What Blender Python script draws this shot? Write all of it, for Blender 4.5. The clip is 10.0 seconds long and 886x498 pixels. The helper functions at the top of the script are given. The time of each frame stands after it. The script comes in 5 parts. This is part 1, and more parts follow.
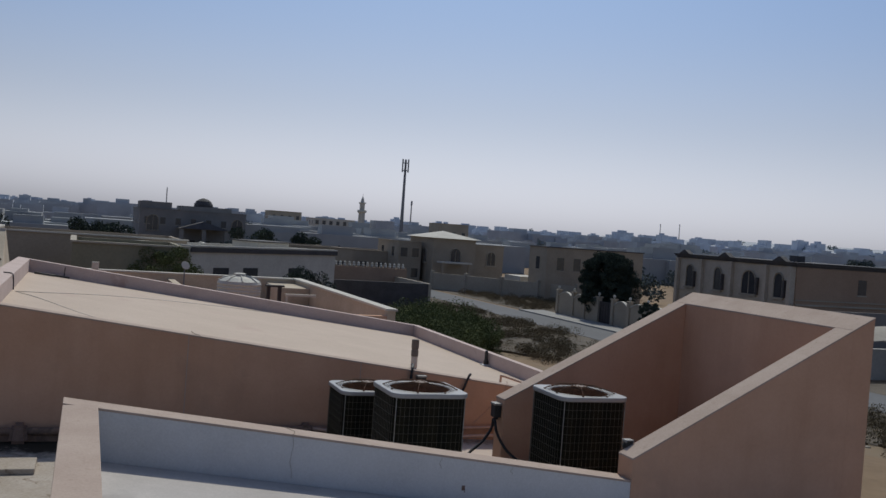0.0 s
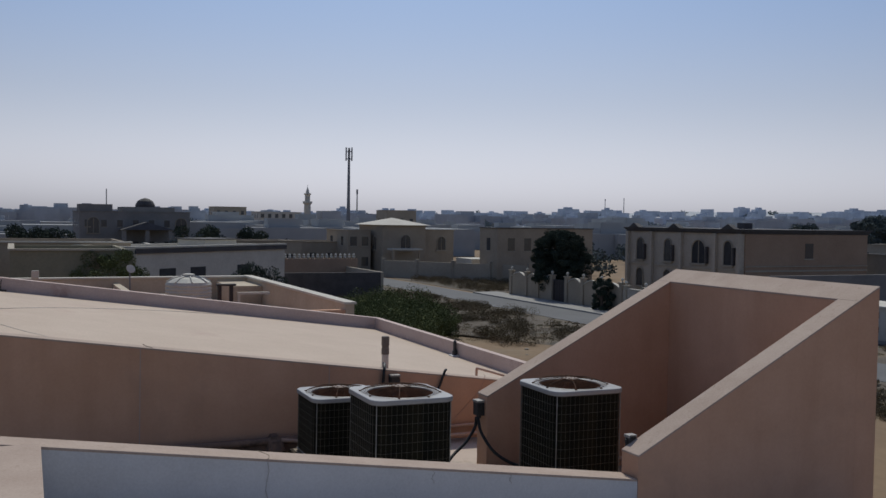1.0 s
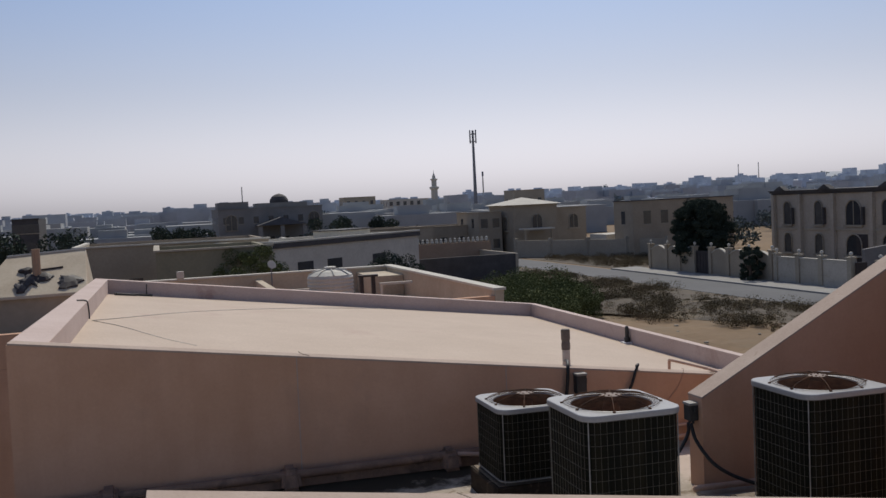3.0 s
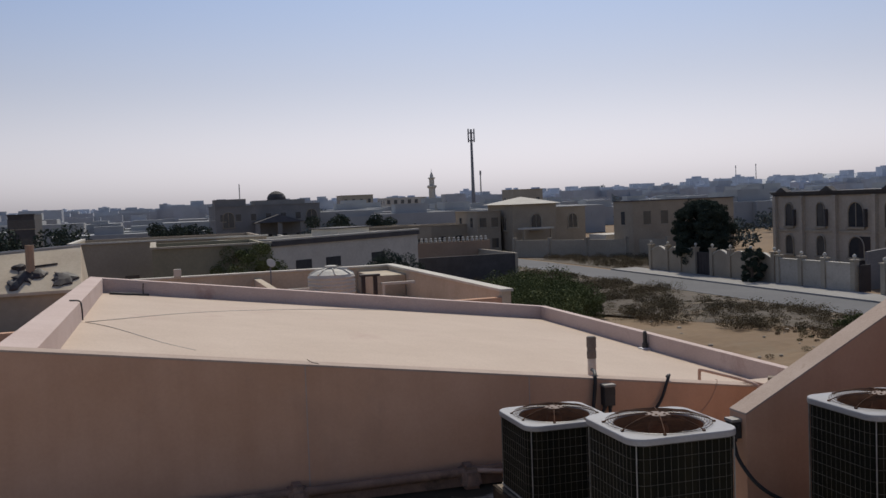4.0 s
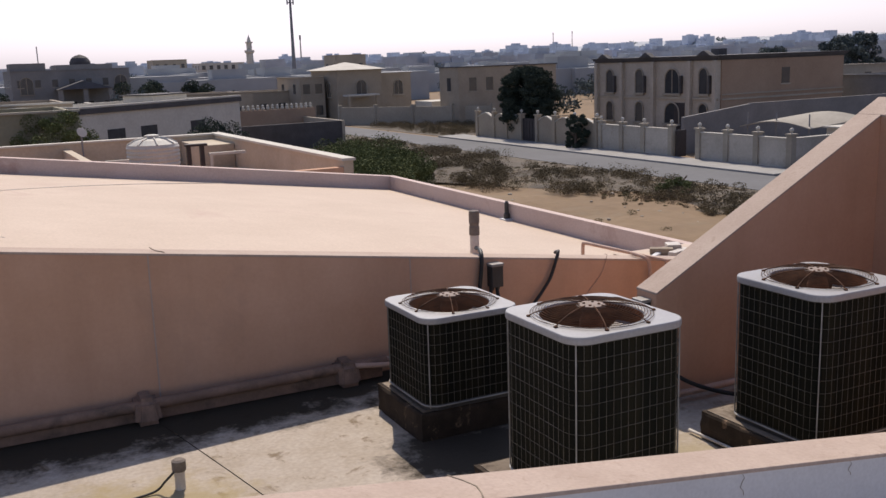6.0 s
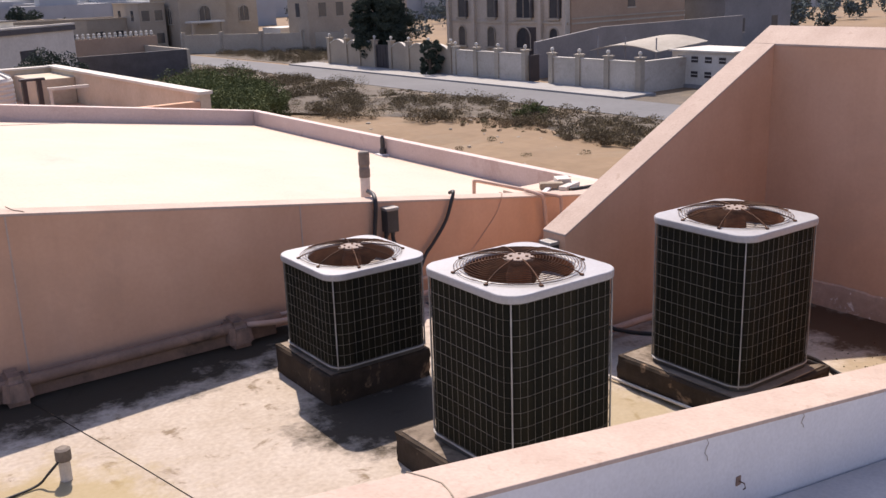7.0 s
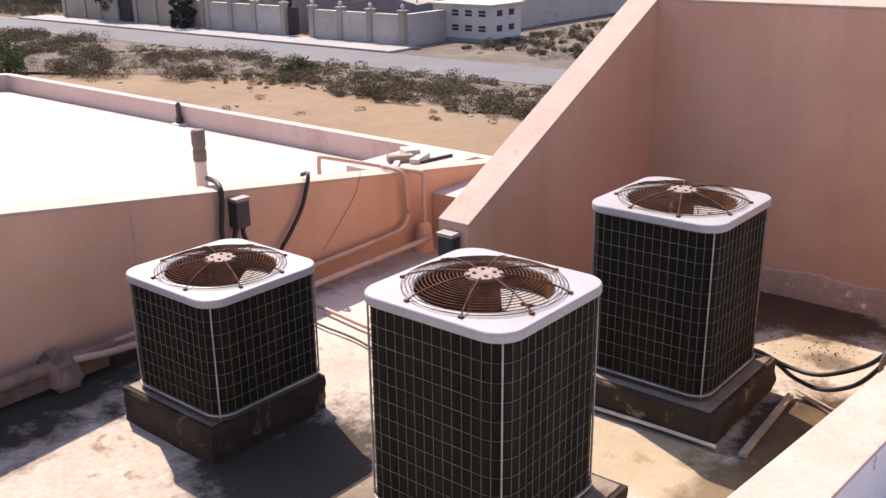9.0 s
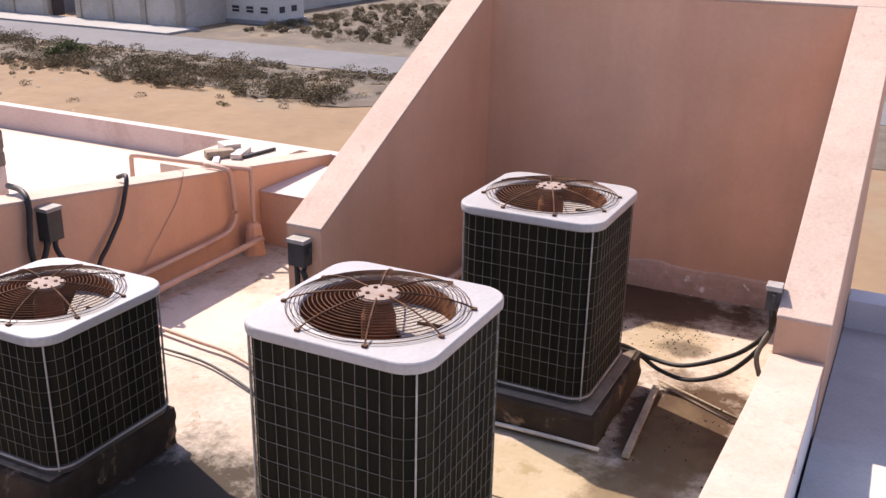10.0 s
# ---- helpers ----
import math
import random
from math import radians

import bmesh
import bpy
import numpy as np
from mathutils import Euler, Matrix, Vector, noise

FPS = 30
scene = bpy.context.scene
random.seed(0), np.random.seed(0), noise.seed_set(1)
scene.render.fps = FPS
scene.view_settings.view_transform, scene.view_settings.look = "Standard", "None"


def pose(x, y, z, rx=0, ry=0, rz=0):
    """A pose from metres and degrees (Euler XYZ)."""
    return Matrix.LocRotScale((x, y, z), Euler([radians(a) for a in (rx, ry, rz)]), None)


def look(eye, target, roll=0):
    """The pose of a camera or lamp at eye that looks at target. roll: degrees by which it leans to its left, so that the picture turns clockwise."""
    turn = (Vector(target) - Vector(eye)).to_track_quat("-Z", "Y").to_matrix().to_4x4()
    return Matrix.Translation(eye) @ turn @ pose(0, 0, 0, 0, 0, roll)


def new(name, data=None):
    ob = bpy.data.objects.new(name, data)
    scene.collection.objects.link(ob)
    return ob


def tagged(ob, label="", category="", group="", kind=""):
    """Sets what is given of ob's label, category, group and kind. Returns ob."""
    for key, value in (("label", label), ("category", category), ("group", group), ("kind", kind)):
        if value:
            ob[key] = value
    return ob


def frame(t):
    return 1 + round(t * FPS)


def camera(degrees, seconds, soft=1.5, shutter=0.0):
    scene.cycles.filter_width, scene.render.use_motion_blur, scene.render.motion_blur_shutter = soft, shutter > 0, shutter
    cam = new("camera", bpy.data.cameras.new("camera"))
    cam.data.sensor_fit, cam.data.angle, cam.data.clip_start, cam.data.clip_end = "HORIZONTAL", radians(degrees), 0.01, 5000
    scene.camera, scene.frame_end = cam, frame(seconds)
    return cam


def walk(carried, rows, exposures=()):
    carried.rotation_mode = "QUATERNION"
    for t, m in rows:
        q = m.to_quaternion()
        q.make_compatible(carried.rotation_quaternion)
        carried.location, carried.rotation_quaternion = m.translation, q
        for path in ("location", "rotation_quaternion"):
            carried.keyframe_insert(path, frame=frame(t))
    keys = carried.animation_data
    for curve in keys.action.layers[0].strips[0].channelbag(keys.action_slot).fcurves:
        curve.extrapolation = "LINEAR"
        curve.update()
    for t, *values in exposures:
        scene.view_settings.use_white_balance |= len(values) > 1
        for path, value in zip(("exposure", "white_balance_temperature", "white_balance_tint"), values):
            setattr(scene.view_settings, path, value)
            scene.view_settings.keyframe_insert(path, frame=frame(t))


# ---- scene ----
cam = camera(50.1, 10.0, 1.5)
PATH = [
    (0, (-2.946, -8.831, 2.822), (-2.243, -6.959, 2.792), 4.3),
    (0.5, (-2.876, -8.36, 2.83), (-2.07, -6.53, 2.798), 2.6),
    (1, (-2.88, -7.966, 2.841), (-2.075, -6.136, 2.785), 1.1),
    (1.5, (-2.911, -7.615, 2.832), (-2.154, -5.766, 2.755), -0.4),
    (2, (-2.884, -7.274, 2.819), (-2.218, -5.39, 2.73), -1.9),
    (2.5, (-2.832, -6.719, 2.778), (-2.247, -4.808, 2.687), -2.2),
    (3, (-2.836, -6.298, 2.814), (-2.286, -4.378, 2.721), -2.5),
    (3.2, (-2.863, -6.142, 2.831), (-2.315, -4.221, 2.738), -2.3),
    (4.3, (-2.863, -5.364, 2.8), (-2.305, -3.446, 2.699), -2.0),
    (4.5, (-2.86, -5.258, 2.793), (-2.293, -3.343, 2.679), -2.2),
    (5, (-2.813, -4.896, 2.764), (-2.188, -3.005, 2.574), -2.2),
    (5.5, (-2.873, -4.571, 2.787), (-2.136, -2.735, 2.496), -2.2),
    (6, (-2.872, -4.169, 2.724), (-1.992, -2.414, 2.341), -1.8),
    (6.2, (-2.845, -4.021, 2.712), (-1.913, -2.302, 2.291), -1.9),
    (7.3, (-2.933, -3.336, 2.788), (-1.749, -1.83, 2.215), -1.7),
    (7.5, (-2.926, -3.165, 2.764), (-1.695, -1.702, 2.178), -1.5),
    (8, (-2.856, -2.806, 2.739), (-1.54, -1.427, 2.133), -0.8),
    (8.5, (-2.773, -2.429, 2.73), (-1.384, -1.132, 2.105), -0.7),
    (9, (-2.748, -2.004, 2.725), (-1.286, -0.799, 2.082), -0.7),
    (9.5, (-2.68, -1.641, 2.691), (-1.109, -0.592, 2.034), -0.1),
    (10, (-2.633, -1.41, 2.72), (-0.94, -0.586, 2.044), 1.2),
]
walk(cam, [(t, look(eye, target, roll)) for t, eye, target, roll in PATH],
     exposures=[(0.0, -0.80, 6550, 4), (1.0, -0.80, 6600, 5), (2.5, -0.70, 6850, 7), (3.1, -0.58, 6950, 8), (4.5, -0.58, 7100, 9), (5.0, -0.42, 7150, 9), (5.5, -0.2, 7250, 11),
                (6.2, 0.15, 7300, 15), (7.5, 0.82, 7400, 20), (8.0, 0.80, 7400, 20), (9.0, 1.02, 7400, 21), (10.0, 1.02, 7400, 21)])

# ---- light: high sun ahead of the walker, hazy pale sky ----
SUN_AZ = math.atan2(0.38, 0.92)      # east of +y
SUN_EL = radians(51)
world = bpy.data.worlds.new("world")
scene.world = world
world.use_nodes = True
wn, wl = world.node_tree.nodes, world.node_tree.links
sky = wn.new("ShaderNodeTexSky")
sky.sky_type, sky.sun_disc = "NISHITA", False
sky.sun_elevation, sky.sun_rotation = SUN_EL, SUN_AZ
sky.air_density, sky.dust_density, sky.ozone_density = 0.8, 1.9, 1.7
tint = wn.new("ShaderNodeMix")
tint.data_type, tint.blend_type = "RGBA", "MULTIPLY"
tint.inputs["Factor"].default_value, tint.inputs["B"].default_value = 1.0, (0.87, 1.10, 1.44, 1)
haze = wn.new("ShaderNodeMix")
haze.data_type, haze.blend_type = "RGBA", "ADD"
haze.inputs["Factor"].default_value, haze.inputs["B"].default_value = 1.0, (0.69, 0.695, 0.805, 1)
wl.new(sky.outputs[0], tint.inputs["A"])
wl.new(tint.outputs["Result"], haze.inputs["A"])
# dust near the horizon takes the yellow out of the sky's own brightness there
grey = wn.new("ShaderNodeRGBToBW")
pale = wn.new("ShaderNodeMix")
pale.data_type, pale.blend_type = "RGBA", "MULTIPLY"
pale.inputs["Factor"].default_value, pale.inputs["B"].default_value = 1.0, (1.20, 1.175, 1.36, 1)
place = wn.new("ShaderNodeTexCoord")
axes = wn.new("ShaderNodeSeparateXYZ")
low = wn.new("ShaderNodeMapRange")
low.interpolation_type = "SMOOTHSTEP"
low.inputs["From Min"].default_value, low.inputs["From Max"].default_value = -0.02, 0.30
low.inputs["To Min"].default_value, low.inputs["To Max"].default_value = 0.95, 0.0
dusty = wn.new("ShaderNodeMix")
dusty.data_type = "RGBA"
wl.new(place.outputs["Generated"], axes.inputs[0])
wl.new(axes.outputs["Z"], low.inputs["Value"])
wl.new(haze.outputs["Result"], grey.inputs[0])
wl.new(grey.outputs[0], pale.inputs["A"])
wl.new(low.outputs["Result"], dusty.inputs["Factor"])
wl.new(haze.outputs["Result"], dusty.inputs["A"])
wl.new(pale.outputs["Result"], dusty.inputs["B"])
band = wn.new("ShaderNodeMapRange")
band.interpolation_type = "SMOOTHSTEP"
band.inputs["From Min"].default_value, band.inputs["From Max"].default_value = 0.0, 0.14
band.inputs["To Min"].default_value, band.inputs["To Max"].default_value = 1.22, 1.0
lift = wn.new("ShaderNodeVectorMath")
lift.operation = "SCALE"
wl.new(axes.outputs["Z"], band.inputs["Value"])
wl.new(dusty.outputs["Result"], lift.inputs[0])
wl.new(band.outputs["Result"], lift.inputs["Scale"])
wl.new(lift.outputs["Vector"], wn["Background"].inputs[0])
wn["Background"].inputs[1].default_value = 0.098
sun_data = bpy.data.lights.new("sun", "SUN")
sun_data.energy, sun_data.angle, sun_data.color = 4.3, radians(0.6), (1.0, 0.95, 0.88)
sun = new("sun", sun_data)
to_sun = Vector((math.sin(SUN_AZ) * math.cos(SUN_EL), math.cos(SUN_AZ) * math.cos(SUN_EL), math.sin(SUN_EL)))
sun.matrix_world = look(to_sun * 50, (0, 0, 0))

# ---- materials ----
def rgb(c):
    return (c[0], c[1], c[2], 1.0)


def surface(name, base, second=None, rough=0.85, scale=3.0, grain=60.0, bump=0.15, metal=0.0, stain=None, stain_scale=0.8,
            stain_low=0.5, stain_high=0.7, stain2=None, streak=0.0, random_tint=0.0, coords="Object", spec=0.3, contrast=0.16, bump_dist=0.004, grain_mix=0.16, patches=(), squeeze=0.0):
    """Plaster, concrete, metal and soil: a base colour that drifts at two scales, optional stains with their own outline, and fine relief."""
    m = bpy.data.materials.new(name)
    m.use_nodes = True
    n, l = m.node_tree.nodes, m.node_tree.links
    b = n["Principled BSDF"]
    tc = n.new("ShaderNodeNewGeometry") if coords == "World" else n.new("ShaderNodeTexCoord")
    vec = tc.outputs["Position"] if coords == "World" else tc.outputs["Object"]
    if squeeze:
        # grain drawn out upright, as on fins and planks
        drawn = n.new("ShaderNodeMapping")
        drawn.inputs["Scale"].default_value = (1, 1, squeeze)
        l.new(vec, drawn.inputs["Vector"])
        vec = drawn.outputs["Vector"]
    big = n.new("ShaderNodeTexNoise")
    big.inputs["Scale"].default_value, big.inputs["Detail"].default_value, big.inputs["Roughness"].default_value = scale, 6, 0.62
    l.new(vec, big.inputs["Vector"])
    ramp = n.new("ShaderNodeValToRGB")
    second = second or tuple(c * (1 - contrast) for c in base)
    ramp.color_ramp.elements[0].position, ramp.color_ramp.elements[1].position = 0.34, 0.66
    ramp.color_ramp.elements[0].color, ramp.color_ramp.elements[1].color = rgb(second), rgb(base)
    l.new(big.outputs["Fac"], ramp.inputs["Fac"])
    out = ramp.outputs["Color"]
    fine = n.new("ShaderNodeTexNoise")
    fine.inputs["Scale"].default_value, fine.inputs["Detail"].default_value = grain, 4
    l.new(vec, fine.inputs["Vector"])
    mix = n.new("ShaderNodeMix")
    mix.data_type, mix.blend_type = "RGBA", "OVERLAY"
    mix.inputs["Factor"].default_value = grain_mix
    l.new(out, mix.inputs["A"])
    l.new(fine.outputs["Fac"], mix.inputs["B"])
    out = mix.outputs["Result"]
    if stain:
        st = n.new("ShaderNodeTexNoise")
        st.inputs["Scale"].default_value, st.inputs["Detail"].default_value, st.inputs["Roughness"].default_value = stain_scale, 9, 0.66
        st.inputs["Distortion"].default_value = 0.5
        l.new(vec, st.inputs["Vector"])
        sr = n.new("ShaderNodeMapRange")
        sr.inputs["From Min"].default_value, sr.inputs["From Max"].default_value = stain_low, stain_high
        l.new(st.outputs["Fac"], sr.inputs["Value"])
        sm = n.new("ShaderNodeMix")
        sm.data_type = "RGBA"
        l.new(sr.outputs["Result"], sm.inputs["Factor"])
        l.new(out, sm.inputs["A"])
        sm.inputs["B"].default_value = rgb(stain)
        out = sm.outputs["Result"]
    if streak:
        mp = n.new("ShaderNodeMapping")
        mp.inputs["Scale"].default_value = (2.6, 2.6, 0.28)
        l.new(vec, mp.inputs["Vector"])
        sn = n.new("ShaderNodeTexNoise")
        sn.inputs["Scale"].default_value, sn.inputs["Detail"].default_value, sn.inputs["Roughness"].default_value = 1.6, 6, 0.6
        l.new(mp.outputs["Vector"], sn.inputs["Vector"])
        sg = n.new("ShaderNodeMapRange")
        sg.inputs["From Min"].default_value, sg.inputs["From Max"].default_value, sg.inputs["To Max"].default_value = 0.46, 0.7, streak
        l.new(sn.outputs["Fac"], sg.inputs["Value"])
        sx = n.new("ShaderNodeMix")
        sx.data_type, sx.blend_type = "RGBA", "MULTIPLY"
        l.new(sg.outputs["Result"], sx.inputs["Factor"])
        l.new(out, sx.inputs["A"])
        sx.inputs["B"].default_value = (0.72, 0.68, 0.64, 1)
        out = sx.outputs["Result"]
    if stain2:
        s2 = n.new("ShaderNodeTexNoise")
        s2.inputs["Scale"].default_value, s2.inputs["Detail"].default_value, s2.inputs["Roughness"].default_value = stain_scale * 0.55, 7, 0.6
        off = n.new("ShaderNodeVectorMath")
        off.inputs[1].default_value = (7.3, 2.1, 0.4)
        l.new(vec, off.inputs[0])
        l.new(off.outputs[0], s2.inputs["Vector"])
        r2 = n.new("ShaderNodeMapRange")
        r2.inputs["From Min"].default_value, r2.inputs["From Max"].default_value, r2.inputs["To Max"].default_value = 0.5, 0.62, 0.75
        l.new(s2.outputs["Fac"], r2.inputs["Value"])
        m2 = n.new("ShaderNodeMix")
        m2.data_type = "RGBA"
        l.new(r2.outputs["Result"], m2.inputs["Factor"])
        l.new(out, m2.inputs["A"])
        m2.inputs["B"].default_value = rgb(stain2)
        out = m2.outputs["Result"]
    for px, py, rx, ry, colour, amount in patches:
        # a patch of wear, wet floor and painted shadow, with a ragged outline
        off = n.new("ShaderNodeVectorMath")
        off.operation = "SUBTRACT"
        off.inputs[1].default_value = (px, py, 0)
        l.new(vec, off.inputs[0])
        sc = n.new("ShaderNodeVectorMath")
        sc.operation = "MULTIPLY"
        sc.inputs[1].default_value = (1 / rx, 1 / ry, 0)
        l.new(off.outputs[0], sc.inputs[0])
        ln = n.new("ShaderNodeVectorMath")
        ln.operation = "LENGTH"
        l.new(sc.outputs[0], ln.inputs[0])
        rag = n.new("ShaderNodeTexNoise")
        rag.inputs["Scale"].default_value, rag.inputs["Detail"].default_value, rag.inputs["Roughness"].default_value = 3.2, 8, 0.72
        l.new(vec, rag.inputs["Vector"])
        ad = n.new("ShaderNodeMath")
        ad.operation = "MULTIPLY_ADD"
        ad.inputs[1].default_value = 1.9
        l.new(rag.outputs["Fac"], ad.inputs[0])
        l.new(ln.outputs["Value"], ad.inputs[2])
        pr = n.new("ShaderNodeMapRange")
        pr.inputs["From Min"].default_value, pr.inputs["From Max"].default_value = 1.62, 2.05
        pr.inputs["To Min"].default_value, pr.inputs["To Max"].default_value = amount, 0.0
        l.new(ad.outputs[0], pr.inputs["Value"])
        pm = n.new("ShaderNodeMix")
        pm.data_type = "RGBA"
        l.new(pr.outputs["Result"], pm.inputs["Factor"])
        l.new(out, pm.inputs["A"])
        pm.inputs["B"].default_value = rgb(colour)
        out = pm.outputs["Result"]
    if random_tint:
        oi = n.new("ShaderNodeObjectInfo")
        hv = n.new("ShaderNodeHueSaturation")
        mr = n.new("ShaderNodeMapRange")
        mr.inputs["To Min"].default_value, mr.inputs["To Max"].default_value = 1 - random_tint, 1 + random_tint
        l.new(oi.outputs["Random"], mr.inputs["Value"])
        l.new(mr.outputs["Result"], hv.inputs["Value"])
        l.new(out, hv.inputs["Color"])
        out = hv.outputs["Color"]
    l.new(out, b.inputs["Base Color"])
    b.inputs["Roughness"].default_value, b.inputs["Metallic"].default_value = rough, metal
    b.inputs["Specular IOR Level"].default_value = spec
    if bump:
        bp = n.new("ShaderNodeBump")
        bp.inputs["Strength"].default_value, bp.inputs["Distance"].default_value = bump, bump_dist
        l.new(fine.outputs["Fac"], bp.inputs["Height"])
        l.new(bp.outputs["Normal"], b.inputs["Normal"])
    return m


PINK = surface("pink_stucco", (0.575, 0.350, 0.235), (0.51, 0.300, 0.193), 0.92, 1.1, 30, 0.10, grain_mix=0.07, streak=0.22, stain=(0.43, 0.272, 0.188), stain_scale=0.7, stain_low=0.56, stain_high=0.8, coords="World")
PINK_TOP = surface("cream_coping", (0.44, 0.345, 0.285), (0.38, 0.29, 0.235), 0.9, 2.5, 55, 0.6, bump_dist=0.004, stain=(0.335, 0.25, 0.198), stain_scale=17.0, stain_low=0.58, stain_high=0.70, coords="World")
ROOF = surface("pale_pink_roof_coating", (0.52, 0.418, 0.336), (0.475, 0.376, 0.298), 0.85, 0.8, 30, 0.12, stain=(0.45, 0.33, 0.27), stain_scale=0.6, stain_low=0.58, stain_high=0.75, coords="World")
WHITE = surface("white_painted_plaster", (0.60, 0.595, 0.59), (0.53, 0.525, 0.52), 0.85, 1.5, 60, 0.25, stain=(0.55, 0.52, 0.5), stain_scale=1.6, stain_low=0.64, stain_high=0.8, coords="World")
FLOOR = surface("stained_shaded_cream_screed", (0.405, 0.352, 0.298), (0.335, 0.282, 0.225), 0.85, 2.6, 30, 0.3, spec=0.12, stain=(0.19, 0.145, 0.10), stain_scale=4.0, stain_low=0.575, stain_high=0.66, coords="World", grain_mix=0.3, patches=(
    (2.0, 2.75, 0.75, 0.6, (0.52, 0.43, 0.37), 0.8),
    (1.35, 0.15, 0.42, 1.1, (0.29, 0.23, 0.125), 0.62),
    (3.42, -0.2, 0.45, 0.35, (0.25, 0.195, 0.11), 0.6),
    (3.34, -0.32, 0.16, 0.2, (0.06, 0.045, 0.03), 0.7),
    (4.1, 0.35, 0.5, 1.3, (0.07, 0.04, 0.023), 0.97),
    # wet floor with the bay unit's shadow worked into the dark brown
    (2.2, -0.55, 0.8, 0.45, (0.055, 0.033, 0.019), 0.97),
    # next two: shadows of the short unit and front wall, darkened in the colour
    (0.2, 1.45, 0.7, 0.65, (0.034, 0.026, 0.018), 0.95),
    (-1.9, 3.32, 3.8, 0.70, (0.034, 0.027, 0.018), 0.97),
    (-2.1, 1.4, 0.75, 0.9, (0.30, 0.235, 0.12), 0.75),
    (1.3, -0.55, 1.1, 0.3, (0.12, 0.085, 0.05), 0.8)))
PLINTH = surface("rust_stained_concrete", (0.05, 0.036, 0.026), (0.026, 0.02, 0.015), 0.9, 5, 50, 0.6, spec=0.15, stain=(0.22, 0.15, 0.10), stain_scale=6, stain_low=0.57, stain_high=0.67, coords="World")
# plinth top as lit from above: paler colour against near-black sides, plus stains
PLINTH_LIT_TOP = surface("weathered_lit_plinth_top", (0.25, 0.205, 0.16), (0.14, 0.11, 0.083), 0.9, 4, 50, 0.5, spec=0.15, stain=(0.05, 0.036, 0.025), stain_scale=3.2, stain_low=0.5, stain_high=0.66, coords="World")
COIL = surface("black_coil_fins", (0.019, 0.016, 0.009), (0.006, 0.007, 0.005), 0.8, 9, 90, 0.3, spec=0.1, squeeze=0.05)
CAGE = surface("grey_guard_wire", (0.14, 0.126, 0.10), (0.058, 0.048, 0.036), 0.6, 10, 60, 0.0, spec=0.25)
EDGE = surface("pale_steel_trim", (0.36, 0.35, 0.32), (0.21, 0.19, 0.17), 0.5, 6, 60, 0.05, spec=0.5)
LID = surface("pale_grey_enamel", (0.315, 0.308, 0.305), (0.285, 0.272, 0.262), 0.42, 4, 50, 0.05, spec=0.5, stain=(0.5, 0.4, 0.32), stain_scale=5, stain_low=0.68, stain_high=0.8)
RUST = surface("rusty_guard_wire", (0.135, 0.066, 0.038), (0.045, 0.025, 0.017), 0.8, 14, 80, 0.0, spec=0.1)
HUB = surface("rust_pink_motor_cap", (0.27, 0.21, 0.18), (0.19, 0.14, 0.115), 0.75, 9, 60, 0.1)
WELL = surface("brown_fan_well", (0.26, 0.09, 0.032), (0.11, 0.042, 0.017), 0.75, 6, 40, 0.1)
COVER = surface("dusty_cover_plate", (0.36, 0.33, 0.30), (0.27, 0.23, 0.20), 0.7, 6, 50, 0.1, stain=(0.17, 0.11, 0.07), stain_scale=9, stain_low=0.62, stain_high=0.75)
BLADE = surface("grey_brown_fan_blade", (0.055, 0.03, 0.017), (0.03, 0.017, 0.010), 0.7, 6, 40, 0.05, spec=0.2)
CABLE = surface("black_cable_sheath", (0.022, 0.022, 0.022), (0.014, 0.014, 0.014), 0.55, 8, 60, 0.0, spec=0.4)
DARKBOX = surface("dark_grey_switch_box", (0.05, 0.05, 0.05), (0.035, 0.034, 0.032), 0.5, 8, 60, 0.05)
PIPEPINK = surface("pink_painted_pipe", (0.50, 0.345, 0.27), (0.42, 0.275, 0.205), 0.6, 4, 60, 0.1, coords="World")
# pink darkened by grime and by the wall foot's shade, both in the colour
GRIME_SHADE_PINK = surface("grimy_shaded_pink_mortar", (0.27, 0.172, 0.125), (0.19, 0.122, 0.09), 0.92, 3, 40, 0.3, stain=(0.12, 0.085, 0.065), stain_scale=3, stain_low=0.5, stain_high=0.66, coords="World")
TAPE = surface("grey_brown_tape", (0.19, 0.16, 0.135), (0.13, 0.105, 0.085), 0.8, 10, 60, 0.2)
PVC = surface("grey_pvc", (0.55, 0.52, 0.47), (0.42, 0.37, 0.32), 0.55, 6, 60, 0.05)
WOOD = surface("weathered_wood", (0.34, 0.28, 0.21), (0.2, 0.16, 0.12), 0.9, 8, 80, 0.4)
SAND = surface("tan_desert_sand", (0.222, 0.150, 0.086), (0.178, 0.120, 0.071), 0.95, 0.09, 2.0, 0.3, stain=(0.19, 0.15, 0.10), stain_scale=0.06, stain_low=0.55, stain_high=0.66, coords="World", bump_dist=0.05)
ASPHALT = surface("dusty_grey_road", (0.13, 0.13, 0.133), (0.105, 0.105, 0.107), 0.9, 0.15, 3, 0.2, coords="World")
PAVE = surface("pale_paved_verge", (0.30, 0.29, 0.275), (0.245, 0.238, 0.226), 0.9, 0.3, 4, 0.2, coords="World")
STONE = surface("beige_villa_render", (0.37, 0.31, 0.235), (0.31, 0.258, 0.195), 0.9, 0.4, 6, 0.2, coords="World")
STONE2 = surface("pale_wall_render", (0.39, 0.345, 0.275), (0.32, 0.28, 0.222), 0.9, 0.3, 5, 0.2, coords="World", random_tint=0.12)
